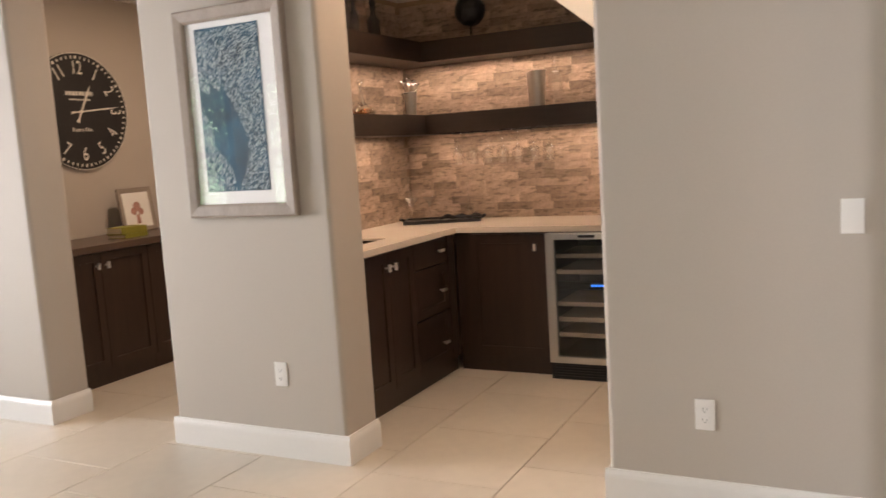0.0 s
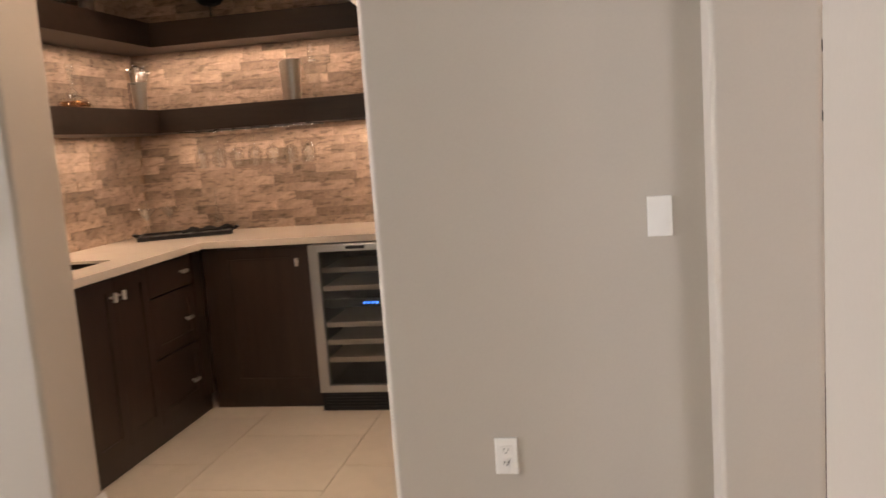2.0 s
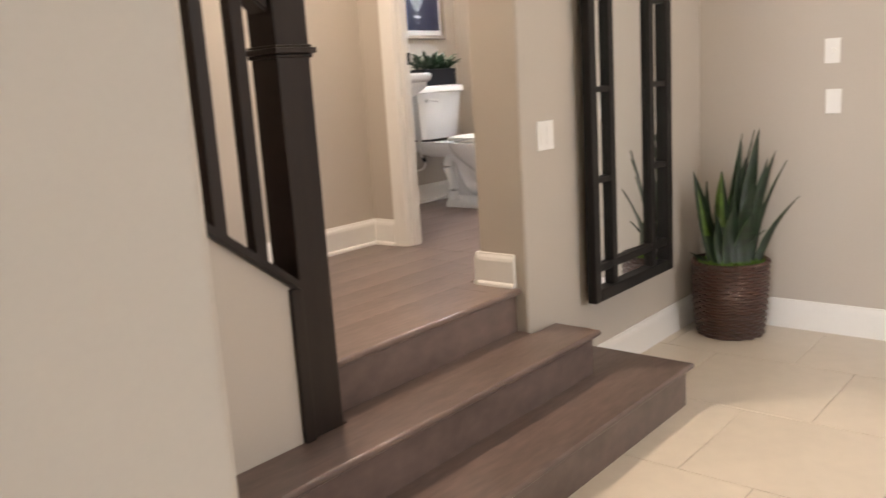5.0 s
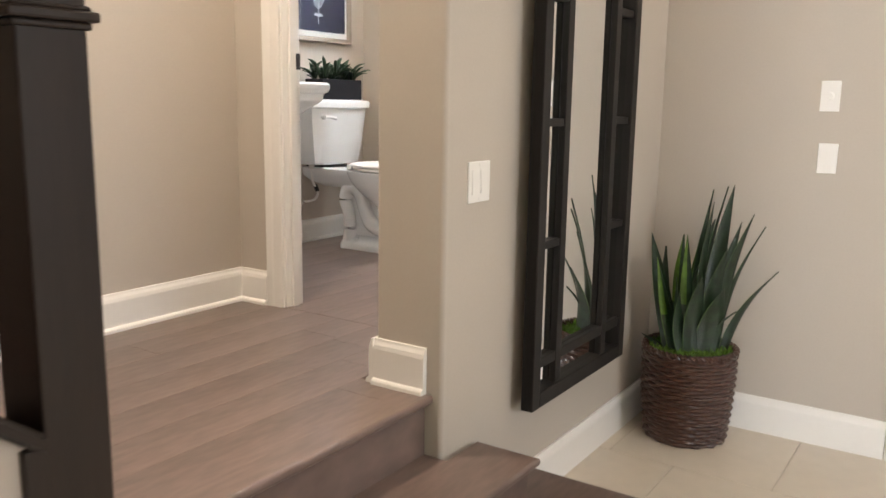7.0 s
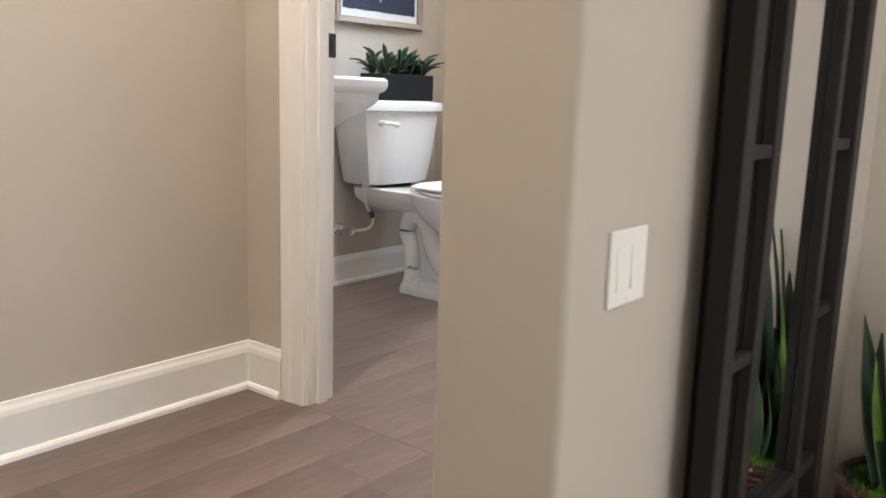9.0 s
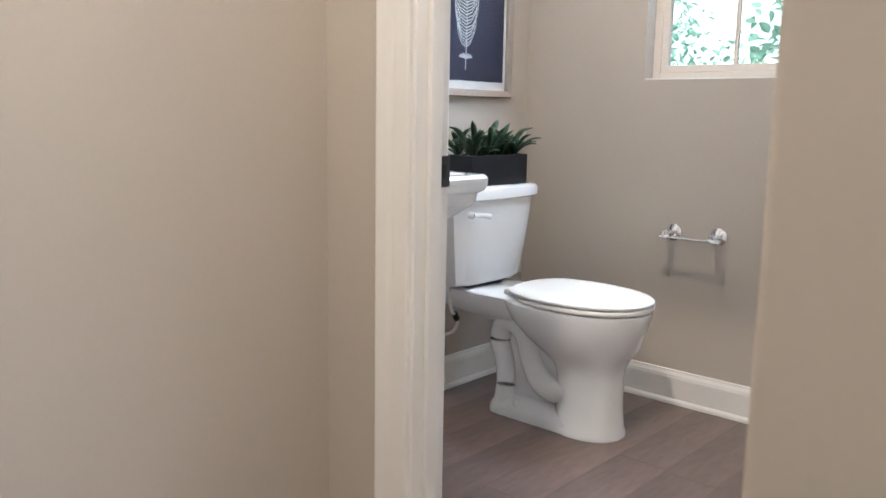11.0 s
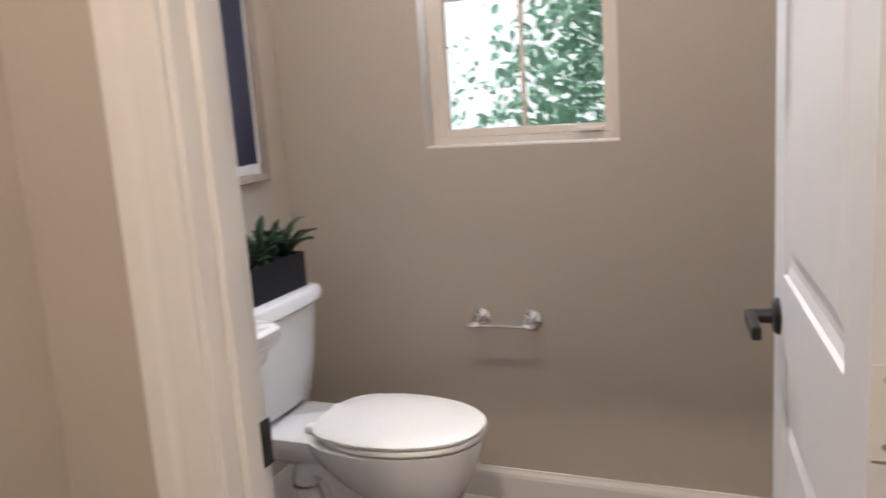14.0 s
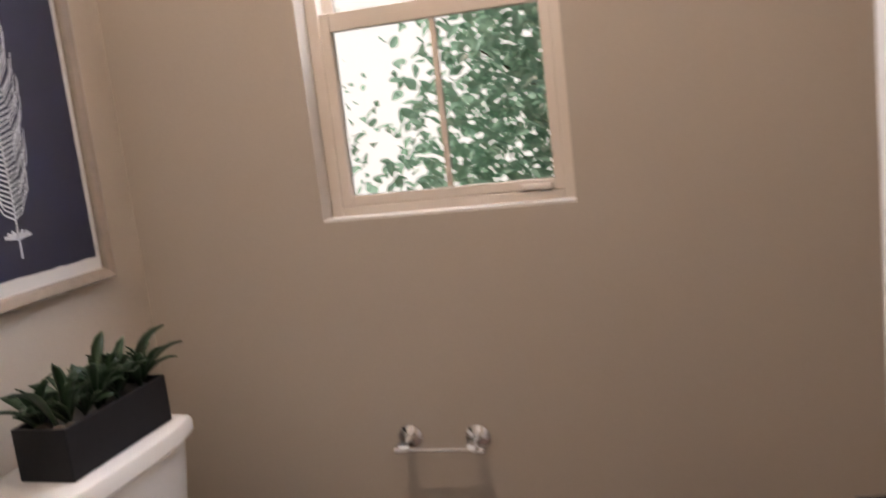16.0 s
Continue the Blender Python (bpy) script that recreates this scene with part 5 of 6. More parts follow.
for q in (0, 1):
    path = [((0.180 + 0.007 * math.sin(30 * j * math.tau / 150 + q * math.pi)) * math.cos(j * math.tau / 150), (0.180 + 0.007 * math.sin(30 * j * math.tau / 150 + q * math.pi)) * math.sin(j * math.tau / 150), 0.378 + 0.007 * math.cos(30 * j * math.tau / 150 + q * math.pi)) for j in range(150)]
    tube(bm, path, 0.0085, 6, True)
part("braided_rim", bm, WICKER, basket, "", True)
part("liner", lathe(bmesh.new(), [(0, 0.004), (0.148, 0.004), (0.170, 0.355), (0, 0.355)], sides=32), BLACK, basket)
bm = bmesh.new()
for k in range(900):
    a, r = rng.uniform(0, math.tau), 0.168 * math.sqrt(rng.random())
    c = Vector((r * math.cos(a), r * math.sin(a), 0.362))
    h, w, b = rng.uniform(0.012, 0.035), rng.uniform(0.003, 0.006), rng.uniform(0, math.tau)
    tip = c + Vector((rng.gauss(0, 0.012), rng.gauss(0, 0.012), h))
    d = Vector((math.cos(b) * w, math.sin(b) * w, 0))
    e = Vector((-d.y, d.x, 0))
    vs = [bm.verts.new(c + d), bm.verts.new(c - d * 0.5 + e), bm.verts.new(c - d * 0.5 - e), bm.verts.new(tip)]
    for f in ((0, 1, 3), (1, 2, 3), (2, 0, 3)):
        bm.faces.new([vs[i] for i in f])
moss = part("moss", bm, MOSS, pot, "bright green moss")
moss["kind"] = "stuff"
part("moss_bed", lathe(bmesh.new(), [(0, 0.35), (0.170, 0.35), (0.170, 0.362), (0.1, 0.372), (0, 0.375)], sides=28), MOSS, pot)


def blade(base, tip, width, bow, twist):
    """A stiff sword-shaped leaf from base to tip, with a folded section."""
    bm = bmesh.new()
    b, t = Vector(base), Vector(tip)
    d = (t - b)
    side = Vector((math.cos(twist), math.sin(twist), 0))
    out = d.cross(side).normalized()
    rings = []
    for k in range(13):
        u = k / 12
        c = b + d * u + out * bow * math.sin(math.pi * u) + Vector((d.x, d.y, 0)) * 0.35 * (u * u - u)
        w = width * (0.75 + 0.75 * u) * (1 - u ** 1.9) if u < 1 else 0.0008
        w = max(w, 0.0008)
        s = (side * math.cos(0.5 * u) + out * math.sin(0.5 * u)).normalized()
        mid, e = out * (0.0035 + w * 0.18), 0.90
        rings.append([c - s * w, c - s * w * e - mid * 0.25, c - mid, c + s * w * e - mid * 0.25, c + s * w, c + s * w * e + out * 0.001, c + out * 0.0035, c - s * w * e + out * 0.001])
    loft(bm, rings)
    return bm


rt, fw = Vector((0.55, -0.83, 0)), Vector((0.83, 0.55, 0))
BLADE_LIGHT = material("pale_leaf", (0.075, 0.14, 0.018), 0.4, vary=0.5, scale=8, fine=30, bump=0.05, stretch=(1, 1, 2))
# each leaf: sideways reach, height of its tip, depth, half width, twist, pale or not
for dx, zt, dep, w, tw, pale in ((-0.18, 0.80, 0.02, 0.034, -0.9, 0), (-0.17, 0.72, -0.05, 0.026, -0.7, 1), (-0.05, 0.80, -0.03, 0.024, -1.1, 1), (0.06, 0.96, 0.03, 0.030, -0.6, 0), (0.05, 0.92, -0.02, 0.018, -0.9, 0),
                                 (0.14, 0.98, 0.02, 0.032, -1.2, 0), (0.125, 0.97, 0.05, 0.024, -0.4, 0), (0.205, 0.88, -0.04, 0.030, -0.8, 0), (0.195, 0.84, 0.06, 0.024, -1.3, 0), (0.27, 0.83, 0.0, 0.018, -0.6, 0), (0.325, 0.67, -0.03, 0.021, -0.8, 0),
                                 (0.10, 0.76, -0.07, 0.036, -1.0, 0), (0.04, 0.79, 0.08, 0.026, -0.3, 1), (-0.09, 0.65, -0.06, 0.014, -0.7, 0), (-0.205, 0.425, 0.0, 0.016, -0.9, 0), (0.15, 0.53, -0.08, 0.014, -0.5, 0),
                                 (0.0, 0.66, -0.09, 0.040, -0.9, 0), (0.09, 0.62, -0.10, 0.040, -1.2, 0), (-0.08, 0.60, -0.08, 0.036, -0.5, 0), (0.03, 0.70, 0.02, 0.038, 0.4, 0), (-0.10, 0.74, 0.09, 0.028, 0.7, 0), (0.10, 0.84, 0.11, 0.028, 0.9, 0), (-0.02, 0.78, 0.12, 0.026, 1.1, 1), (0.17, 0.70, 0.10, 0.026, 0.6, 0)):
    tip = rt * dx + fw * dep + Vector((0, 0, zt * 1.10 - 0.035))
    base = rt * (dx * 0.38) + fw * dep * 0.6 + Vector((0, 0, 0.345))
    leaf = part("leaf_blade", blade(base, tip, w * 1.4, 0.03, tw), BLADE, pot, "yellow-green leaf" if pale else "", True)
    leaf.data.materials.append(BLADE_LIGHT if pale else BLADE_EDGE)
    for q, f in enumerate(leaf.data.polygons):
        f.material_index = 1 if q < 96 and (q % 8 in (0, 4) or (pale and q > 40 and q % 8 in (0, 1, 4, 5))) else 0

hd = thing("door_2", (4.20, 2.2, 0), "white casing of a closed door at the hall's end", "door", kind="structure")
bm = bmesh.new()
for a, b, t in ((0, 1, 0.011), (0.06, 0.55, 0.016), (0.62, 0.97, 0.020)):
    box(bm, -t, 0.0, 0.362 + 0.085 * a, 0.362 + 0.085 * b, 0.0, 2.13, bevel=0.003)
part("casing", bm, TRIM, hd)
part("casing", boxes((-0.018, 0.0, -0.535, -0.45, 0, 2.13), bevel=0.003), TRIM, hd)
part("head_casing", boxes((-0.018, 0.0, -0.45, 0.362, 2.045, 2.13), bevel=0.003), TRIM, hd)
slab = part("leaf", panelled(0.80, 2.03, 0.03, [(0.12, 0.68, 1.03, 1.90), (0.12, 0.68, 0.17, 0.80)]), DOORPAINT, hd)
slab.matrix_basis = pose(-0.004, 0.355, 0.012, 0, 0, -90) @ pose(0, -0.03, 0)

# ---- powder room ----
TX, TY = 4.245, NW
toilet = thing("toilet", (TX, TY, L), "white two-piece toilet with its lid closed", "toilet")


def egg(y0, y1, hw, z, n=40, fat=2.2, back=0.45):
    """A closed egg-shaped ring from y0 (back) to y1 (front)."""
    ym = y0 + (y1 - y0) * back
    out = []
    for k in range(n):
        a = k * math.tau / n
        c, s = math.cos(a), math.sin(a)
        x = hw * math.copysign(abs(c) ** (2 / fat), c)
        y = ym + ((y0 - ym) if s > 0 else (ym - y1)) * math.copysign(abs(s) ** (2 / fat), s)
        out.append((x, y, z))
    return out


def rounded_ring(hw, y0, y1, z, r, n=6):
    pts = []
    for cx, cy, a0 in ((hw - r, y0 - r, 0), (-hw + r, y0 - r, 90), (-hw + r, y1 + r, 180), (hw - r, y1 + r, 270)):
        pts += [(cx + r * math.cos(radians(a0 + 90 * k / n)), cy + r * math.sin(radians(a0 + 90 * k / n)), z) for k in range(n + 1)]
    return pts


def tank_ring(hw, y0, y1, z, bow, n=14):
    """A tank's outline: straight back, rounded sides and a gently bowed front."""
    pts = [(hw * 0.94 - 2 * hw * 0.94 * k / 6, y0, z) for k in range(7)]
    pts += [(-hw * 0.985, y0 - 0.02, z), (-hw, y0 - 0.06, z)]
    for k in range(n + 1):
        u = -1 + 2 * k / n
        pts.append((hw * (1.0 if abs(u) < 0.999 else 0.995) * math.copysign(abs(u) ** 0.9, u), y1 + bow * abs(u) ** 3.0, z))
    return pts + [(hw, y0 - 0.06, z), (hw * 0.985, y0 - 0.02, z)]


bm = bmesh.new()
loft(bm, [egg(-0.52, -0.775, 0.112, 0.0), egg(-0.52, -0.775, 0.112, 0.015), egg(-0.53, -0.768, 0.102, 0.03), egg(-0.53, -0.762, 0.098, 0.10), egg(-0.53, -0.760, 0.098, 0.20), egg(-0.515, -0.765, 0.106, 0.235),
          egg(-0.47, -0.782, 0.126, 0.270), egg(-0.41, -0.810, 0.156, 0.312), egg(-0.35, -0.828, 0.180, 0.365), egg(-0.32, -0.838, 0.188, 0.405), egg(-0.31, -0.842, 0.190, 0.422), egg(-0.31, -0.842, 0.190, 0.433), egg(-0.33, -0.830, 0.178, 0.438)])
bowl = part("bowl", bm, PORCELAIN, toilet, smooth=True)
bm = bmesh.new()
loft(bm, [rounded_ring(0.085, -0.14, -0.40, 0.335, 0.04), rounded_ring(0.115, -0.06, -0.41, 0.365, 0.04), rounded_ring(0.132, -0.03, -0.42, 0.392, 0.04), rounded_ring(0.140, -0.03, -0.43, 0.41, 0.04), rounded_ring(0.142, -0.03, -0.43, 0.434, 0.04), rounded_ring(0.134, -0.04, -0.42, 0.440, 0.04)])
part("rear_deck", bm, PORCELAIN, bowl, smooth=True)


def eased(pts, n=6):
    """A smooth curve through the given rows of numbers."""
    out = []
    for i in range(len(pts) - 1):
        p = [pts[max(0, i - 1)], pts[i], pts[i + 1], pts[min(len(pts) - 1, i + 2)]]
        for k in range(n):
            u = k / n
            out.append(tuple(0.5 * (2 * b + (c - a) * u + (2 * a - 5 * b + 4 * c - d) * u * u + (3 * b - a - 3 * c + d) * u ** 3) for a, b, c, d in zip(*p)))
    return out + [tuple(pts[-1])]


for s in (-1, 1):
    bm = bmesh.new()
    pts = [(-0.33, 0.045), (-0.335, 0.12), (-0.325, 0.20), (-0.305, 0.265), (-0.325, 0.325), (-0.375, 0.335), (-0.415, 0.295), (-0.44, 0.225), (-0.48, 0.155), (-0.54, 0.125), (-0.60, 0.14)]
    tube(bm, [(s * 0.060, y, z) for y, z in eased(pts)], [r for r, in eased([(r,) for r in (0.040, 0.036, 0.036, 0.040, 0.042, 0.042, 0.040, 0.040, 0.042, 0.042, 0.036)])], 20)
    part("trapway", bm, PORCELAIN, bowl, smooth=True)
part("web", loft(bmesh.new(), [rounded_ring(0.055, -0.33, -0.60, 0.02, 0.03), rounded_ring(0.05, -0.32, -0.58, 0.16, 0.03), rounded_ring(0.055, -0.31, -0.58, 0.30, 0.03)]), PORCELAIN, bowl, smooth=True)
part("foot", loft(bmesh.new(), [rounded_ring(0.105, -0.27, -0.66, 0.0, 0.05), rounded_ring(0.105, -0.27, -0.66, 0.022, 0.05), rounded_ring(0.095, -0.28, -0.65, 0.045, 0.045), rounded_ring(0.06, -0.30, -0.63, 0.075, 0.04)]), PORCELAIN, bowl, smooth=True)
for s in (-1, 1):
    part("bolt_cap", lathe(bmesh.new(), [(0, 0.0), (0.014, 0.0), (0.014, 0.012), (0.008, 0.022), (0, 0.024)], (s * 0.082, -0.40, 0.043), 14), PORCELAIN, bowl, smooth=True)
bm = bmesh.new()
loft(bm, [egg(-0.37, -0.842, 0.186, 0.440), egg(-0.365, -0.846, 0.190, 0.444), egg(-0.365, -0.846, 0.190, 0.451), egg(-0.37, -0.842, 0.187, 0.455)])
part("seat", bm, PLASTIC, toilet, smooth=True)


def lid_ring(hw, y0, y1, z, tail, n=44):
    """A lid's outline: an egg in front that draws in to a straight narrow tail at the hinge."""
    out = []
    for x, y, _ in egg(y0, y1, hw, 0, n, 2.15, 0.42):
        u = max(0.0, (y - (y0 - 0.11)) / 0.11)
        lim = hw - (hw - tail) * u ** 1.2
        out.append((max(-lim, min(lim, x * (1 + 0.25 * u))), y, z))
    return out


bm = bmesh.new()
loft(bm, [lid_ring(0.184, -0.362, -0.842, 0.458, 0.118), lid_ring(0.190, -0.356, -0.848, 0.462, 0.122), lid_ring(0.190, -0.356, -0.848, 0.468, 0.122), lid_ring(0.182, -0.362, -0.840, 0.474, 0.118), lid_ring(0.13, -0.42, -0.77, 0.478, 0.09), lid_ring(0.05, -0.52, -0.66, 0.479, 0.04)])
part("lid", bm, PLASTIC, toilet, "white closed lid", True)
for s in (-1, 1):
    part("lid_hinge", boxes((s * 0.075 - 0.02, s * 0.075 + 0.02, -0.372, -0.335, 0.436, 0.462), bevel=0.008), PLASTIC, toilet)
bm = bmesh.new()
loft(bm, [tank_ring(0.174, -0.04, -0.215, 0.455, 0.02), tank_ring(0.182, -0.035, -0.222, 0.462, 0.02), tank_ring(0.204, -0.03, -0.238, 0.58, 0.025), tank_ring(0.221, -0.025, -0.250, 0.70, 0.03), tank_ring(0.227, -0.022, -0.254, 0.760, 0.03)])
tank = part("tank", bm, PORCELAIN, toilet, smooth=True)
part("tank_base", boxes((-0.10, 0.10, -0.19, -0.06, 0.438, 0.457), bevel=0.004), BLACK, tank)
bm = bmesh.new()
loft(bm, [tank_ring(0.235, -0.014, -0.262, 0.760, 0.03), tank_ring(0.242, -0.010, -0.268, 0.766, 0.03), tank_ring(0.243, -0.010, -0.269, 0.790, 0.03), tank_ring(0.238, -0.014, -0.264, 0.802, 0.03), tank_ring(0.225, -0.03, -0.25, 0.808, 0.03)])
part("tank_lid", bm, PORCELAIN, tank, smooth=True)
bm = bmesh.new()
lathe(bm, [(0, -0.245), (0.012, -0.245), (0.012, -0.268), (0, -0.268)], (-0.165, 0, 0.715), 12, "y")
tube(bm, [(-0.172, -0.268, 0.717), (-0.13, -0.274, 0.715), (-0.09, -0.274, 0.708)], [0.009, 0.008, 0.010], 10)
part("flush_lever", bm, PORCELAIN, tank, "white flush lever", True)
tank.location.x = -0.015
hose = thing("water_supply_line", (TX, NW, L), "white supply hose and chrome stop valve beside the toilet", "valve")
bm = bmesh.new()
tube(bm, eased([(-0.135, -0.12, 0.455), (-0.135, -0.12, 0.42), (-0.135, -0.122, 0.385), (-0.118, -0.118, 0.345), (-0.085, -0.11, 0.315), (-0.065, -0.10, 0.28), (-0.075, -0.085, 0.25), (-0.11, -0.07, 0.242), (-0.15, -0.062, 0.243)], 4), 0.0065, 8)
part("hose", bm, PLASTIC, hose, "", True)
part("coupling_nut", lathe(bmesh.new(), [(0, 0.425), (0.017, 0.425), (0.015, 0.452), (0, 0.452)], (-0.135, -0.12, 0), 10), PLASTIC, hose)
bm = bmesh.new()
lathe(bm, [(0, 0), (0.028, 0.0), (0.024, -0.006), (0.009, -0.008), (0.009, -0.06), (0, -0.06)], (-0.175, 0, 0.243), 16, "y")
tube(bm, [(-0.175, -0.06, 0.243), (-0.14, -0.062, 0.243)], 0.010, 10)
lathe(bm, [(0, -0.062), (0.020, -0.062), (0.020, -0.075), (0, -0.078)], (-0.175, 0, 0.243), 8, "y")
part("stop_valve", bm, CHROME, hose, "chrome stop valve", True)
bm = bmesh.new()
tube(bm, [(-0.100, -0.115, 0.332), (-0.078, -0.108, 0.305)], 0.012, 10)
part("hose_fitting", bm, BLACK, hose, "", True)

# planter on the tank
PLANTER = material("slate_planter", (0.009, 0.0095, 0.013), 0.55, vary=0.2, scale=8, fine=70, bump=0.12)
FERN = material("succulent_leaf", (0.011, 0.034, 0.013), 0.42, vary=0.6, scale=14, fine=40, bump=0.05)
PLANTER.node_tree.nodes["Principled BSDF"].inputs["Specular IOR Level"].default_value = 0.25
FX, FY, FZ = 4.257, 5.515, L + 0.809
planter = thing("planter", (FX, FY, FZ), "dark slate box planter of green succulents on the tank", "plant")
part("box", loft(bmesh.new(), [rounded_ring(0.161, 0.062, -0.062, 0.0, 0.003, 2), rounded_ring(0.163, 0.064, -0.064, 0.002, 0.003, 2), rounded_ring(0.163, 0.064, -0.064, 0.107, 0.003, 2), rounded_ring(0.162, 0.063, -0.063, 0.108, 0.003, 2), rounded_ring(0.155, 0.056, -0.056, 0.108, 0.003, 2), rounded_ring(0.155, 0.056, -0.056, 0.092, 0.003, 2)]), PLANTER, planter)
rng = random.Random(77)


def spoon_leaf(length, width, curl, droop):
    """A fleshy leaf from its root at the origin along +x: narrow at the stalk, broad near the tip, curved upwards then over."""
    bm = bmesh.new()
    rings = []
    for i in range(8):
        u = i / 7
        w = max(0.0008, width * (0.22 + 1.1 * u ** 1.3) * (1 - u ** 4.5))
        z = curl * u - droop * u ** 3
        rings.append([(length * u, -w, z + 0.25 * w), (length * u, -w * 0.5, z - 0.002), (length * u, 0, z - 0.0035), (length * u, w * 0.5, z - 0.002), (length * u, w, z + 0.25 * w), (length * u, 0, z + 0.001)])
    loft(bm, rings)
    me = bpy.data.meshes.new("leaf")
    for f in bm.faces:
        f.smooth = True
    bm.to_mesh(me)
    bm.free()
    me.materials.append(FERN)
    return me


SPOONS = [spoon_leaf(0.080, 0.017, 0.030, 0.022), spoon_leaf(0.095, 0.019, 0.036, 0.034), spoon_leaf(0.065, 0.018, 0.026, 0.012), spoon_leaf(0.110, 0.014, 0.040, 0.038), spoon_leaf(0.055, 0.020, 0.020, 0.014)]
for c in range(10):
    cx, cy = -0.135 + 0.030 * c, rng.uniform(-0.028, 0.028)
    for k in range(19):
        a = k * 2.4 + rng.uniform(-0.3, 0.3)
        lean = rng.uniform(22, 78)
        leaf = new("leaf", rng.choice(SPOONS))
        leaf.parent = planter
        size = rng.uniform(0.75, 1.12)
        leaf.matrix_basis = pose(cx, cy, 0.088 + rng.uniform(0, 0.03), 0, 0, math.degrees(a)) @ pose(0, 0, 0, rng.uniform(-25, 25), -lean, 0) @ Matrix.Scale(size, 4)
for x, y, z, turn, lean, size in ((0.12, 0.0, 0.105, -12, 38, 1.45), (0.13, -0.02, 0.10, -30, 30, 1.2), (-0.13, -0.02, 0.10, 190, 40, 1.5), (-0.12, 0.02, 0.10, 170, 25, 1.3), (0.02, 0.0, 0.11, 20, 55, 1.35)):
    leaf = new("leaf", SPOONS[3])
    leaf.parent = planter
    leaf.matrix_basis = pose(x, y, z, 0, 0, turn) @ pose(0, 0, 0, 0, -lean, 0) @ Matrix.Scale(size, 4)
part("soil", boxes((-0.154, 0.154, -0.055, 0.055, 0.080, 0.0925)), BLACK, planter)
PEBBLE = material("brown_pebble", (0.10, 0.075, 0.055), 0.7, vary=0.3, scale=30, fine=90, bump=0.2)
for x, y, r in ((-0.142, -0.03, 0.014), (-0.120, -0.042, 0.012), (-0.135, 0.01, 0.016)):
    bm = bmesh.new()
    bmesh.ops.create_icosphere(bm, subdivisions=2, radius=r, matrix=Matrix.Translation((x, y, 0.098)) @ Matrix.Diagonal((1.2, 1, 0.8, 1)))
    part("pebble", bm, PEBBLE, planter, "brown pebble", True)

# pedestal sink
sink = thing("pedestal_sink", (3.515, NW, L), "white porcelain pedestal sink with a stepped rim", "sink")
bm = bmesh.new()
loft(bm, [rounded_ring(0.14, -0.06, -0.36, 0.62, 0.06), rounded_ring(0.215, -0.02, -0.48, 0.70, 0.08), rounded_ring(0.268, -0.004, -0.545, 0.755, 0.05), rounded_ring(0.275, -0.004, -0.555, 0.765, 0.05), rounded_ring(0.278, -0.003, -0.560, 0.79, 0.05), rounded_ring(0.292, -0.002, -0.578, 0.80, 0.05), rounded_ring(0.297, -0.002, -0.585, 0.815, 0.05),
          rounded_ring(0.297, -0.002, -0.585, 0.833, 0.05), rounded_ring(0.288, -0.010, -0.575, 0.842, 0.045), rounded_ring(0.255, -0.12, -0.54, 0.842, 0.07), rounded_ring(0.235, -0.14, -0.515, 0.80, 0.08), rounded_ring(0.12, -0.22, -0.42, 0.72, 0.09)])
part("basin", bm, PORCELAIN, sink, smooth=True)
bm = bmesh.new()
loft(bm, [rounded_ring(0.12, -0.10, -0.34, 0.0, 0.05), rounded_ring(0.12, -0.10, -0.34, 0.02, 0.05), rounded_ring(0.09, -0.13, -0.30, 0.08, 0.05), rounded_ring(0.08, -0.14, -0.29, 0.35, 0.05), rounded_ring(0.10, -0.10, -0.32, 0.62, 0.05)])
part("pedestal", bm, PORCELAIN, sink, smooth=True)
sink.scale = (0.93, 0.97, 1.055)

# paper holder
tp = thing("paper_holder", (EX, 4.8985, 1.185), "chrome two-post paper holder without a roll", "holder")
for y in (0.0865, -0.0865):
    post = part("post", lathe(bmesh.new(), [(0, 0), (0.031, 0.0), (0.031, -0.006), (0.022, -0.012), (0.011, -0.016), (0.010, -0.055), (0.014, -0.065), (0.0, -0.068)], (0, y, 0), 24, "x"), CHROME, tp, smooth=True)
    part("socket", lathe(bmesh.new(), [(0, -0.014), (0.0105, -0.014), (0.0105, 0.014), (0, 0.014)], (-0.055, y + 0.012 * (1 if y > 0 else -1), -0.012), 14, "y"), CHROME, post, smooth=True)
part("bar", tube(bmesh.new(), [(-0.055, -0.114, -0.012), (-0.055, 0.114, -0.012)], 0.0055, 12), CHROME, tp, smooth=True)

# recessed downlights
WHITELAMP = bpy.data.materials.new("lamp_lens")
WHITELAMP.use_nodes = True
ln = WHITELAMP.node_tree.nodes["Principled BSDF"]
ln.inputs["Emission Color"].default_value, ln.inputs["Emission Strength"].default_value = (1.0, 0.86, 0.68, 1), 3.0
for x, y, z, watts in DOWNLIGHTS:
    d = thing("recessed_downlight", (x, y, z), "white recessed ceiling downlight", "lamp", "ceiling downlights")
    part("trim_ring", lathe(bmesh.new(), [(0.075, 0.0), (0.095, 0.0), (0.095, -0.006), (0.075, -0.004)], sides=28), TRIM, d)
    part("lens", lathe(bmesh.new(), [(0, -0.001), (0.074, -0.001), (0.074, -0.0005), (0, -0.0005)], sides=24), WHITELAMP, d)

# ---- pieces of floors and walls ----


def slab_mesh(name, w, d, t, mat, bev=0.0015):
    bm = bmesh.new()
    box(bm, -w / 2, w / 2, -d / 2, d / 2, -t, 0)
    top = [e for e in bm.edges if all(abs(v.co.z) < 1e-6 for v in e.verts)]
    bmesh.ops.bevel(bm, geom=top, offset=bev, segments=1, affect="EDGES")
    me = bpy.data.meshes.new(name)
    bm.to_mesh(me)
    bm.free()
    me.materials.append(mat)
    return me


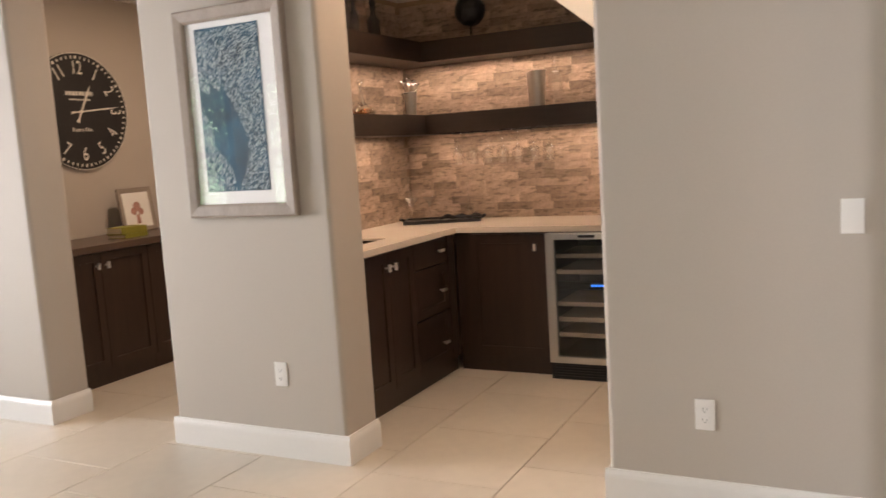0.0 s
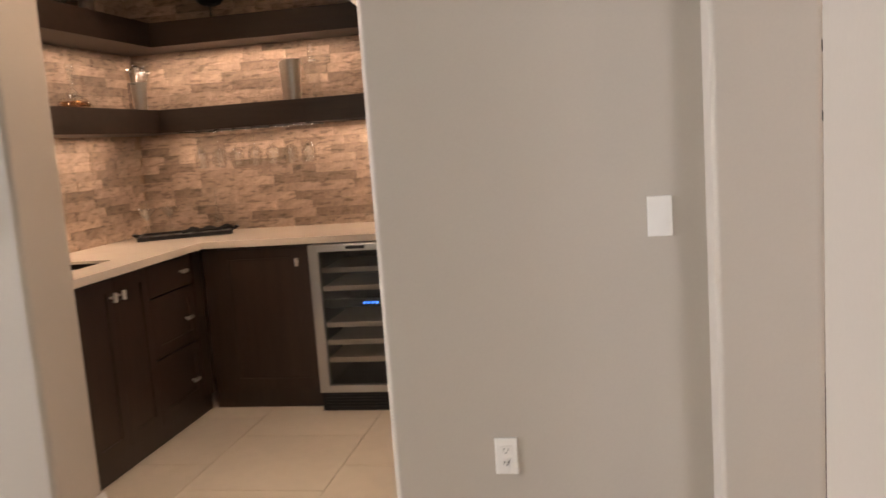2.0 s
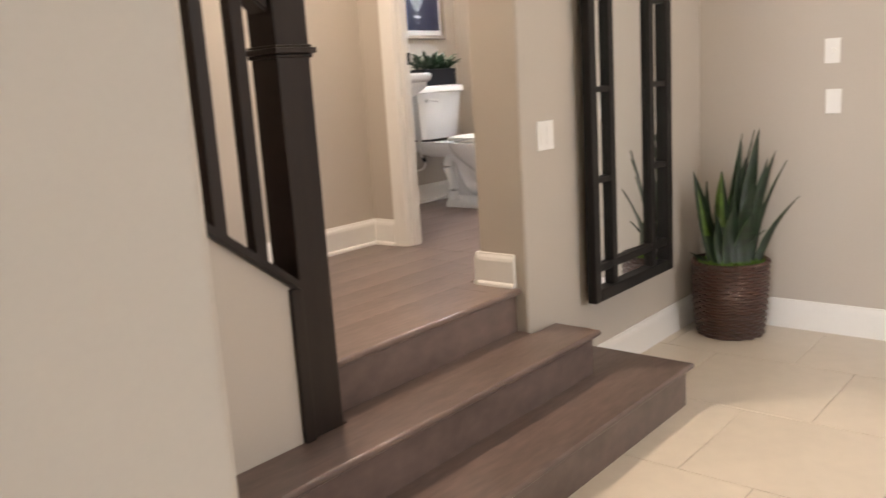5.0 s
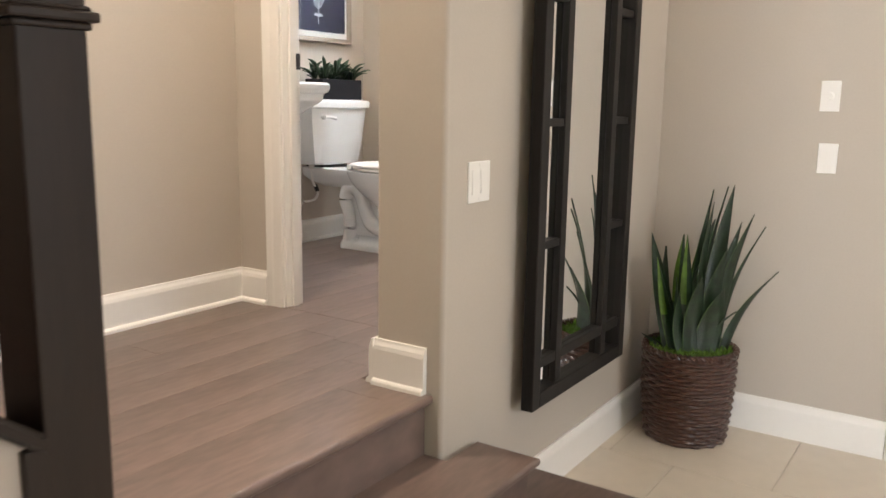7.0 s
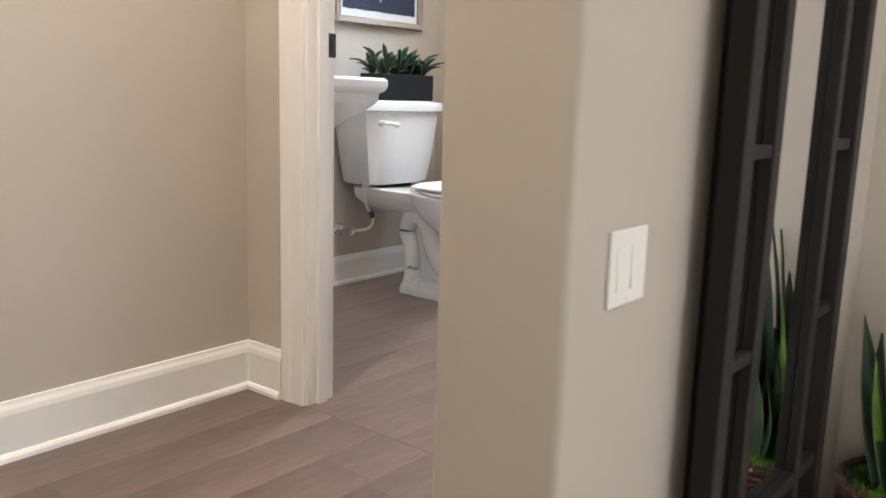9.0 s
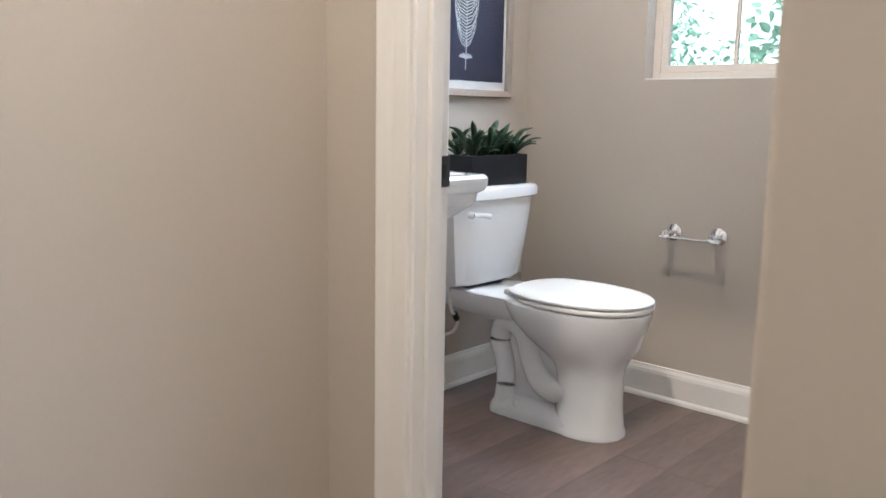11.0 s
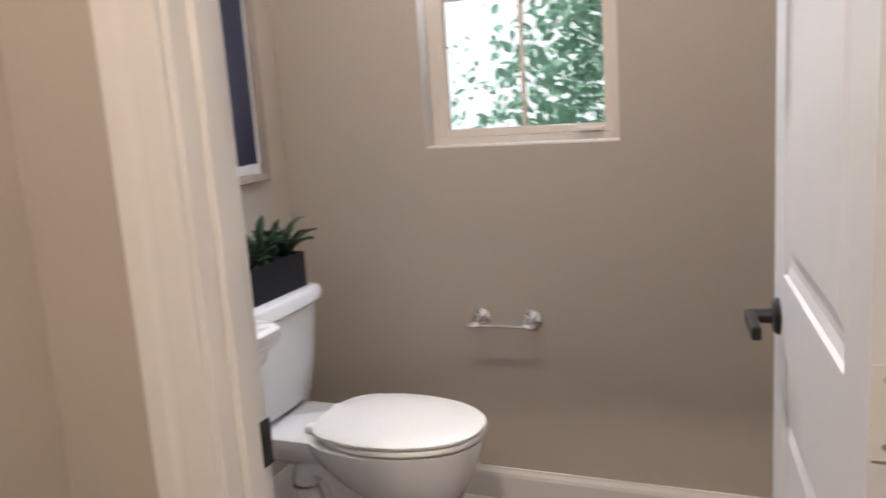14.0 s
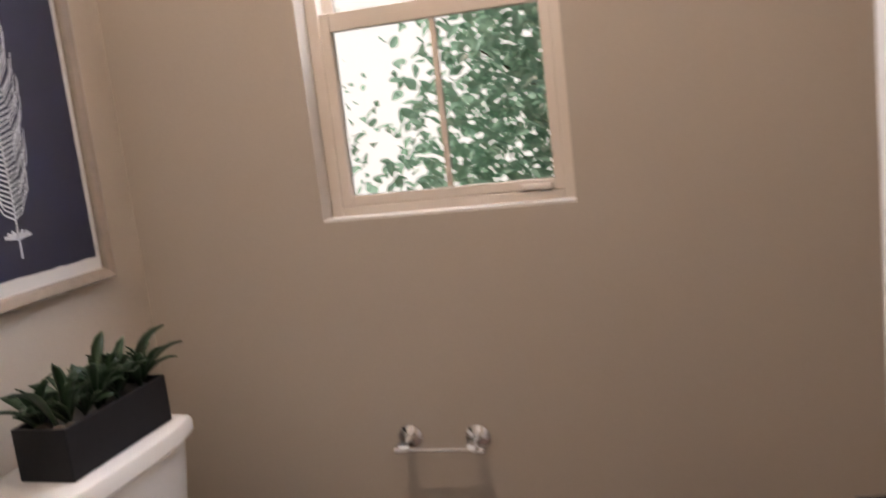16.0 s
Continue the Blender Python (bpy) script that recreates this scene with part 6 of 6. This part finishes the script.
def piece(name, me, at, parent, turn=0.0):
    ob = new(name, me)
    ob.parent = parent
    ob.matrix_basis = pose(*at, 0, 0, turn)
    return ob


tiles = thing("floor_tiles", (0, 0, 0), "cream porcelain floor tiles with fine joints", "floor", kind="structure")
P = 0.614
for i in range(-11, 9):
    for j in range(-6, 10):
        x0, x1 = -1.262 + P * i, -1.262 + P * (i + 1)
        y0 = 3.30 + P * (j - 6) + (0.0 if i % 2 else 0.26)
        y1 = y0 + P
        x0, x1, y0, y1 = max(x0, -7.1), min(x1, 4.2), max(y0, -1.6), min(y1, 5.5)
        if x1 - x0 < 0.05 or y1 - y0 < 0.05:
            continue
        if x0 > 0.16 and y0 > 3.58:
            continue
        if y0 > 4.95 and x0 > -2.95:
            continue
        me = slab_mesh("tile", x1 - x0 - 0.004, y1 - y0 - 0.004, 0.006, TILE)
        piece("tile", me, ((x0 + x1) / 2, (y0 + y1) / 2, 0.0), tiles)
rest = part("distant_tiles", boxes((-7.1, 4.2, -5.0, -1.602, -0.006, 0.0)), TILE, tiles)
rest["kind"] = "stuff"

planks = thing("landing_planks", (0, 0, L), "grey-brown wide oak floor planks", "floor", kind="structure")
rng = random.Random(5)
W = 0.165
for area_x0, area_x1, area_y0, area_y1 in ((1.372, 2.999, 3.741, 4.919), (3.0, EX - 0.001, 3.851, NW - 0.001)):
    y = area_y0
    while y < area_y1 - 0.02:
        y2 = min(y + W, area_y1)
        x = area_x0
        nextx = area_x0 + rng.uniform(0.3, 1.5)
        while x < area_x1 - 0.01:
            x2 = min(nextx, area_x1)
            if area_x1 - x2 < 0.12:
                x2 = area_x1
            xa = x
            if area_x0 < 2 and y < 3.85 and x2 > 2.53:
                x2 = 2.527
            if x2 - xa > 0.03:
                piece("plank", slab_mesh("plank", x2 - xa - 0.0005, y2 - y - 0.0005, 0.02, PLANK, 0.0004), ((xa + x2) / 2, (y + y2) / 2, 0.0), planks)
            if x2 == 2.527:
                break
            x, nextx = x2, x2 + rng.uniform(0.9, 1.6)
        y = y2

STONE = material("split_travertine", (0.36, 0.265, 0.205), 0.68, pits=0.42, vary=0.36, scale=12, fine=50, bump=0.3, rnd=0.36, dist=0.004)
MORTAR = material("stone_backing", (0.28, 0.195, 0.135), 0.95, vary=0.2, scale=10, fine=100, bump=0.4)


def stone_mesh(w, h, t, seed):
    """A split-faced stone strip: its rough face is at y = -t, its back at y = 0."""
    r = random.Random(seed)
    bm = bmesh.new()
    nx, nz = 4, 2
    g = [[bm.verts.new((-w / 2 + w * i / nx, -t + (r.uniform(-0.003, 0.003) if 0 < i < nx else r.uniform(-0.001, 0.002)), -h / 2 + h * k / nz)) for k in range(nz + 1)] for i in range(nx + 1)]
    for i in range(nx):
        for k in range(nz):
            bm.faces.new((g[i][k], g[i + 1][k], g[i + 1][k + 1], g[i][k + 1]))
    ring = [g[i][0] for i in range(nx + 1)] + [g[nx][k] for k in range(1, nz + 1)] + [g[i][nz] for i in range(nx - 1, -1, -1)] + [g[0][k] for k in range(nz - 1, 0, -1)]
    backs = [bm.verts.new((v.co.x, 0, v.co.z)) for v in ring]
    for k in range(len(ring)):
        a, b = k, (k + 1) % len(ring)
        bm.faces.new((ring[a], backs[a], backs[b], ring[b]))
    bmesh.ops.recalc_face_normals(bm, faces=bm.faces)
    me = bpy.data.meshes.new("stone")
    bm.to_mesh(me)
    bm.free()
    me.materials.append(STONE)
    return me


KINDS = {}
for k, (w, t) in enumerate(((w, t) for w in (0.10, 0.14, 0.18, 0.22, 0.26) for t in (0.0135, 0.0155, 0.0175))):
    KINDS[(w, t)] = stone_mesh(w - 0.0012, 0.0508 - 0.0012, t, k)
for name, at, turn, length, ztop in (("backsplash_back", (-2.82, 4.918, 0.912), 0, 2.01, 2.42), ("backsplash_side", (-2.818, 2.99, 0.912), 90, 1.91, 2.42)):
    wall = thing(name, at, "split-face beige travertine strip stone backsplash", "backsplash", turn=turn, kind="structure")
    part("mortar_bed", boxes((0, length, -0.008, 0, 0, ztop - 0.912)), MORTAR, wall)
    z, count, spare_v, spare_f = 0.0254, 0, [], []
    while z < ztop - 0.93:
        x = 0.022 if turn == 0 else 0.0
        if turn:
            x = 0.20
        while x < length - 0.02:
            w, t = rng.choice((0.10, 0.14, 0.18, 0.22, 0.26)), rng.choice((0.0135, 0.0155, 0.0175))
            if x + w > length:
                w = min((q for q in (0.10, 0.14, 0.18, 0.22, 0.26)), key=lambda q: abs(q - (length - x)))
            if x + w > length + 0.03:
                break
            if count < 298:
                piece("stone", KINDS[(w, t)], (x + w / 2, -0.006, z), wall)
            else:
                src, base = KINDS[(w, t)], len(spare_v)
                spare_v += [(v.co.x + x + w / 2, v.co.y - 0.006, v.co.z + z) for v in src.vertices]
                spare_f += [[base + q for q in f.vertices] for f in src.polygons]
            x += w
            count += 1
        z += 0.0508
    if spare_f:
        me = bpy.data.meshes.new("upper_stones")
        me.from_pydata(spare_v, [], spare_f)
        me.materials.append(STONE)
        more = new("upper_stones", me)
        more.parent = wall
        more["kind"] = "stuff"
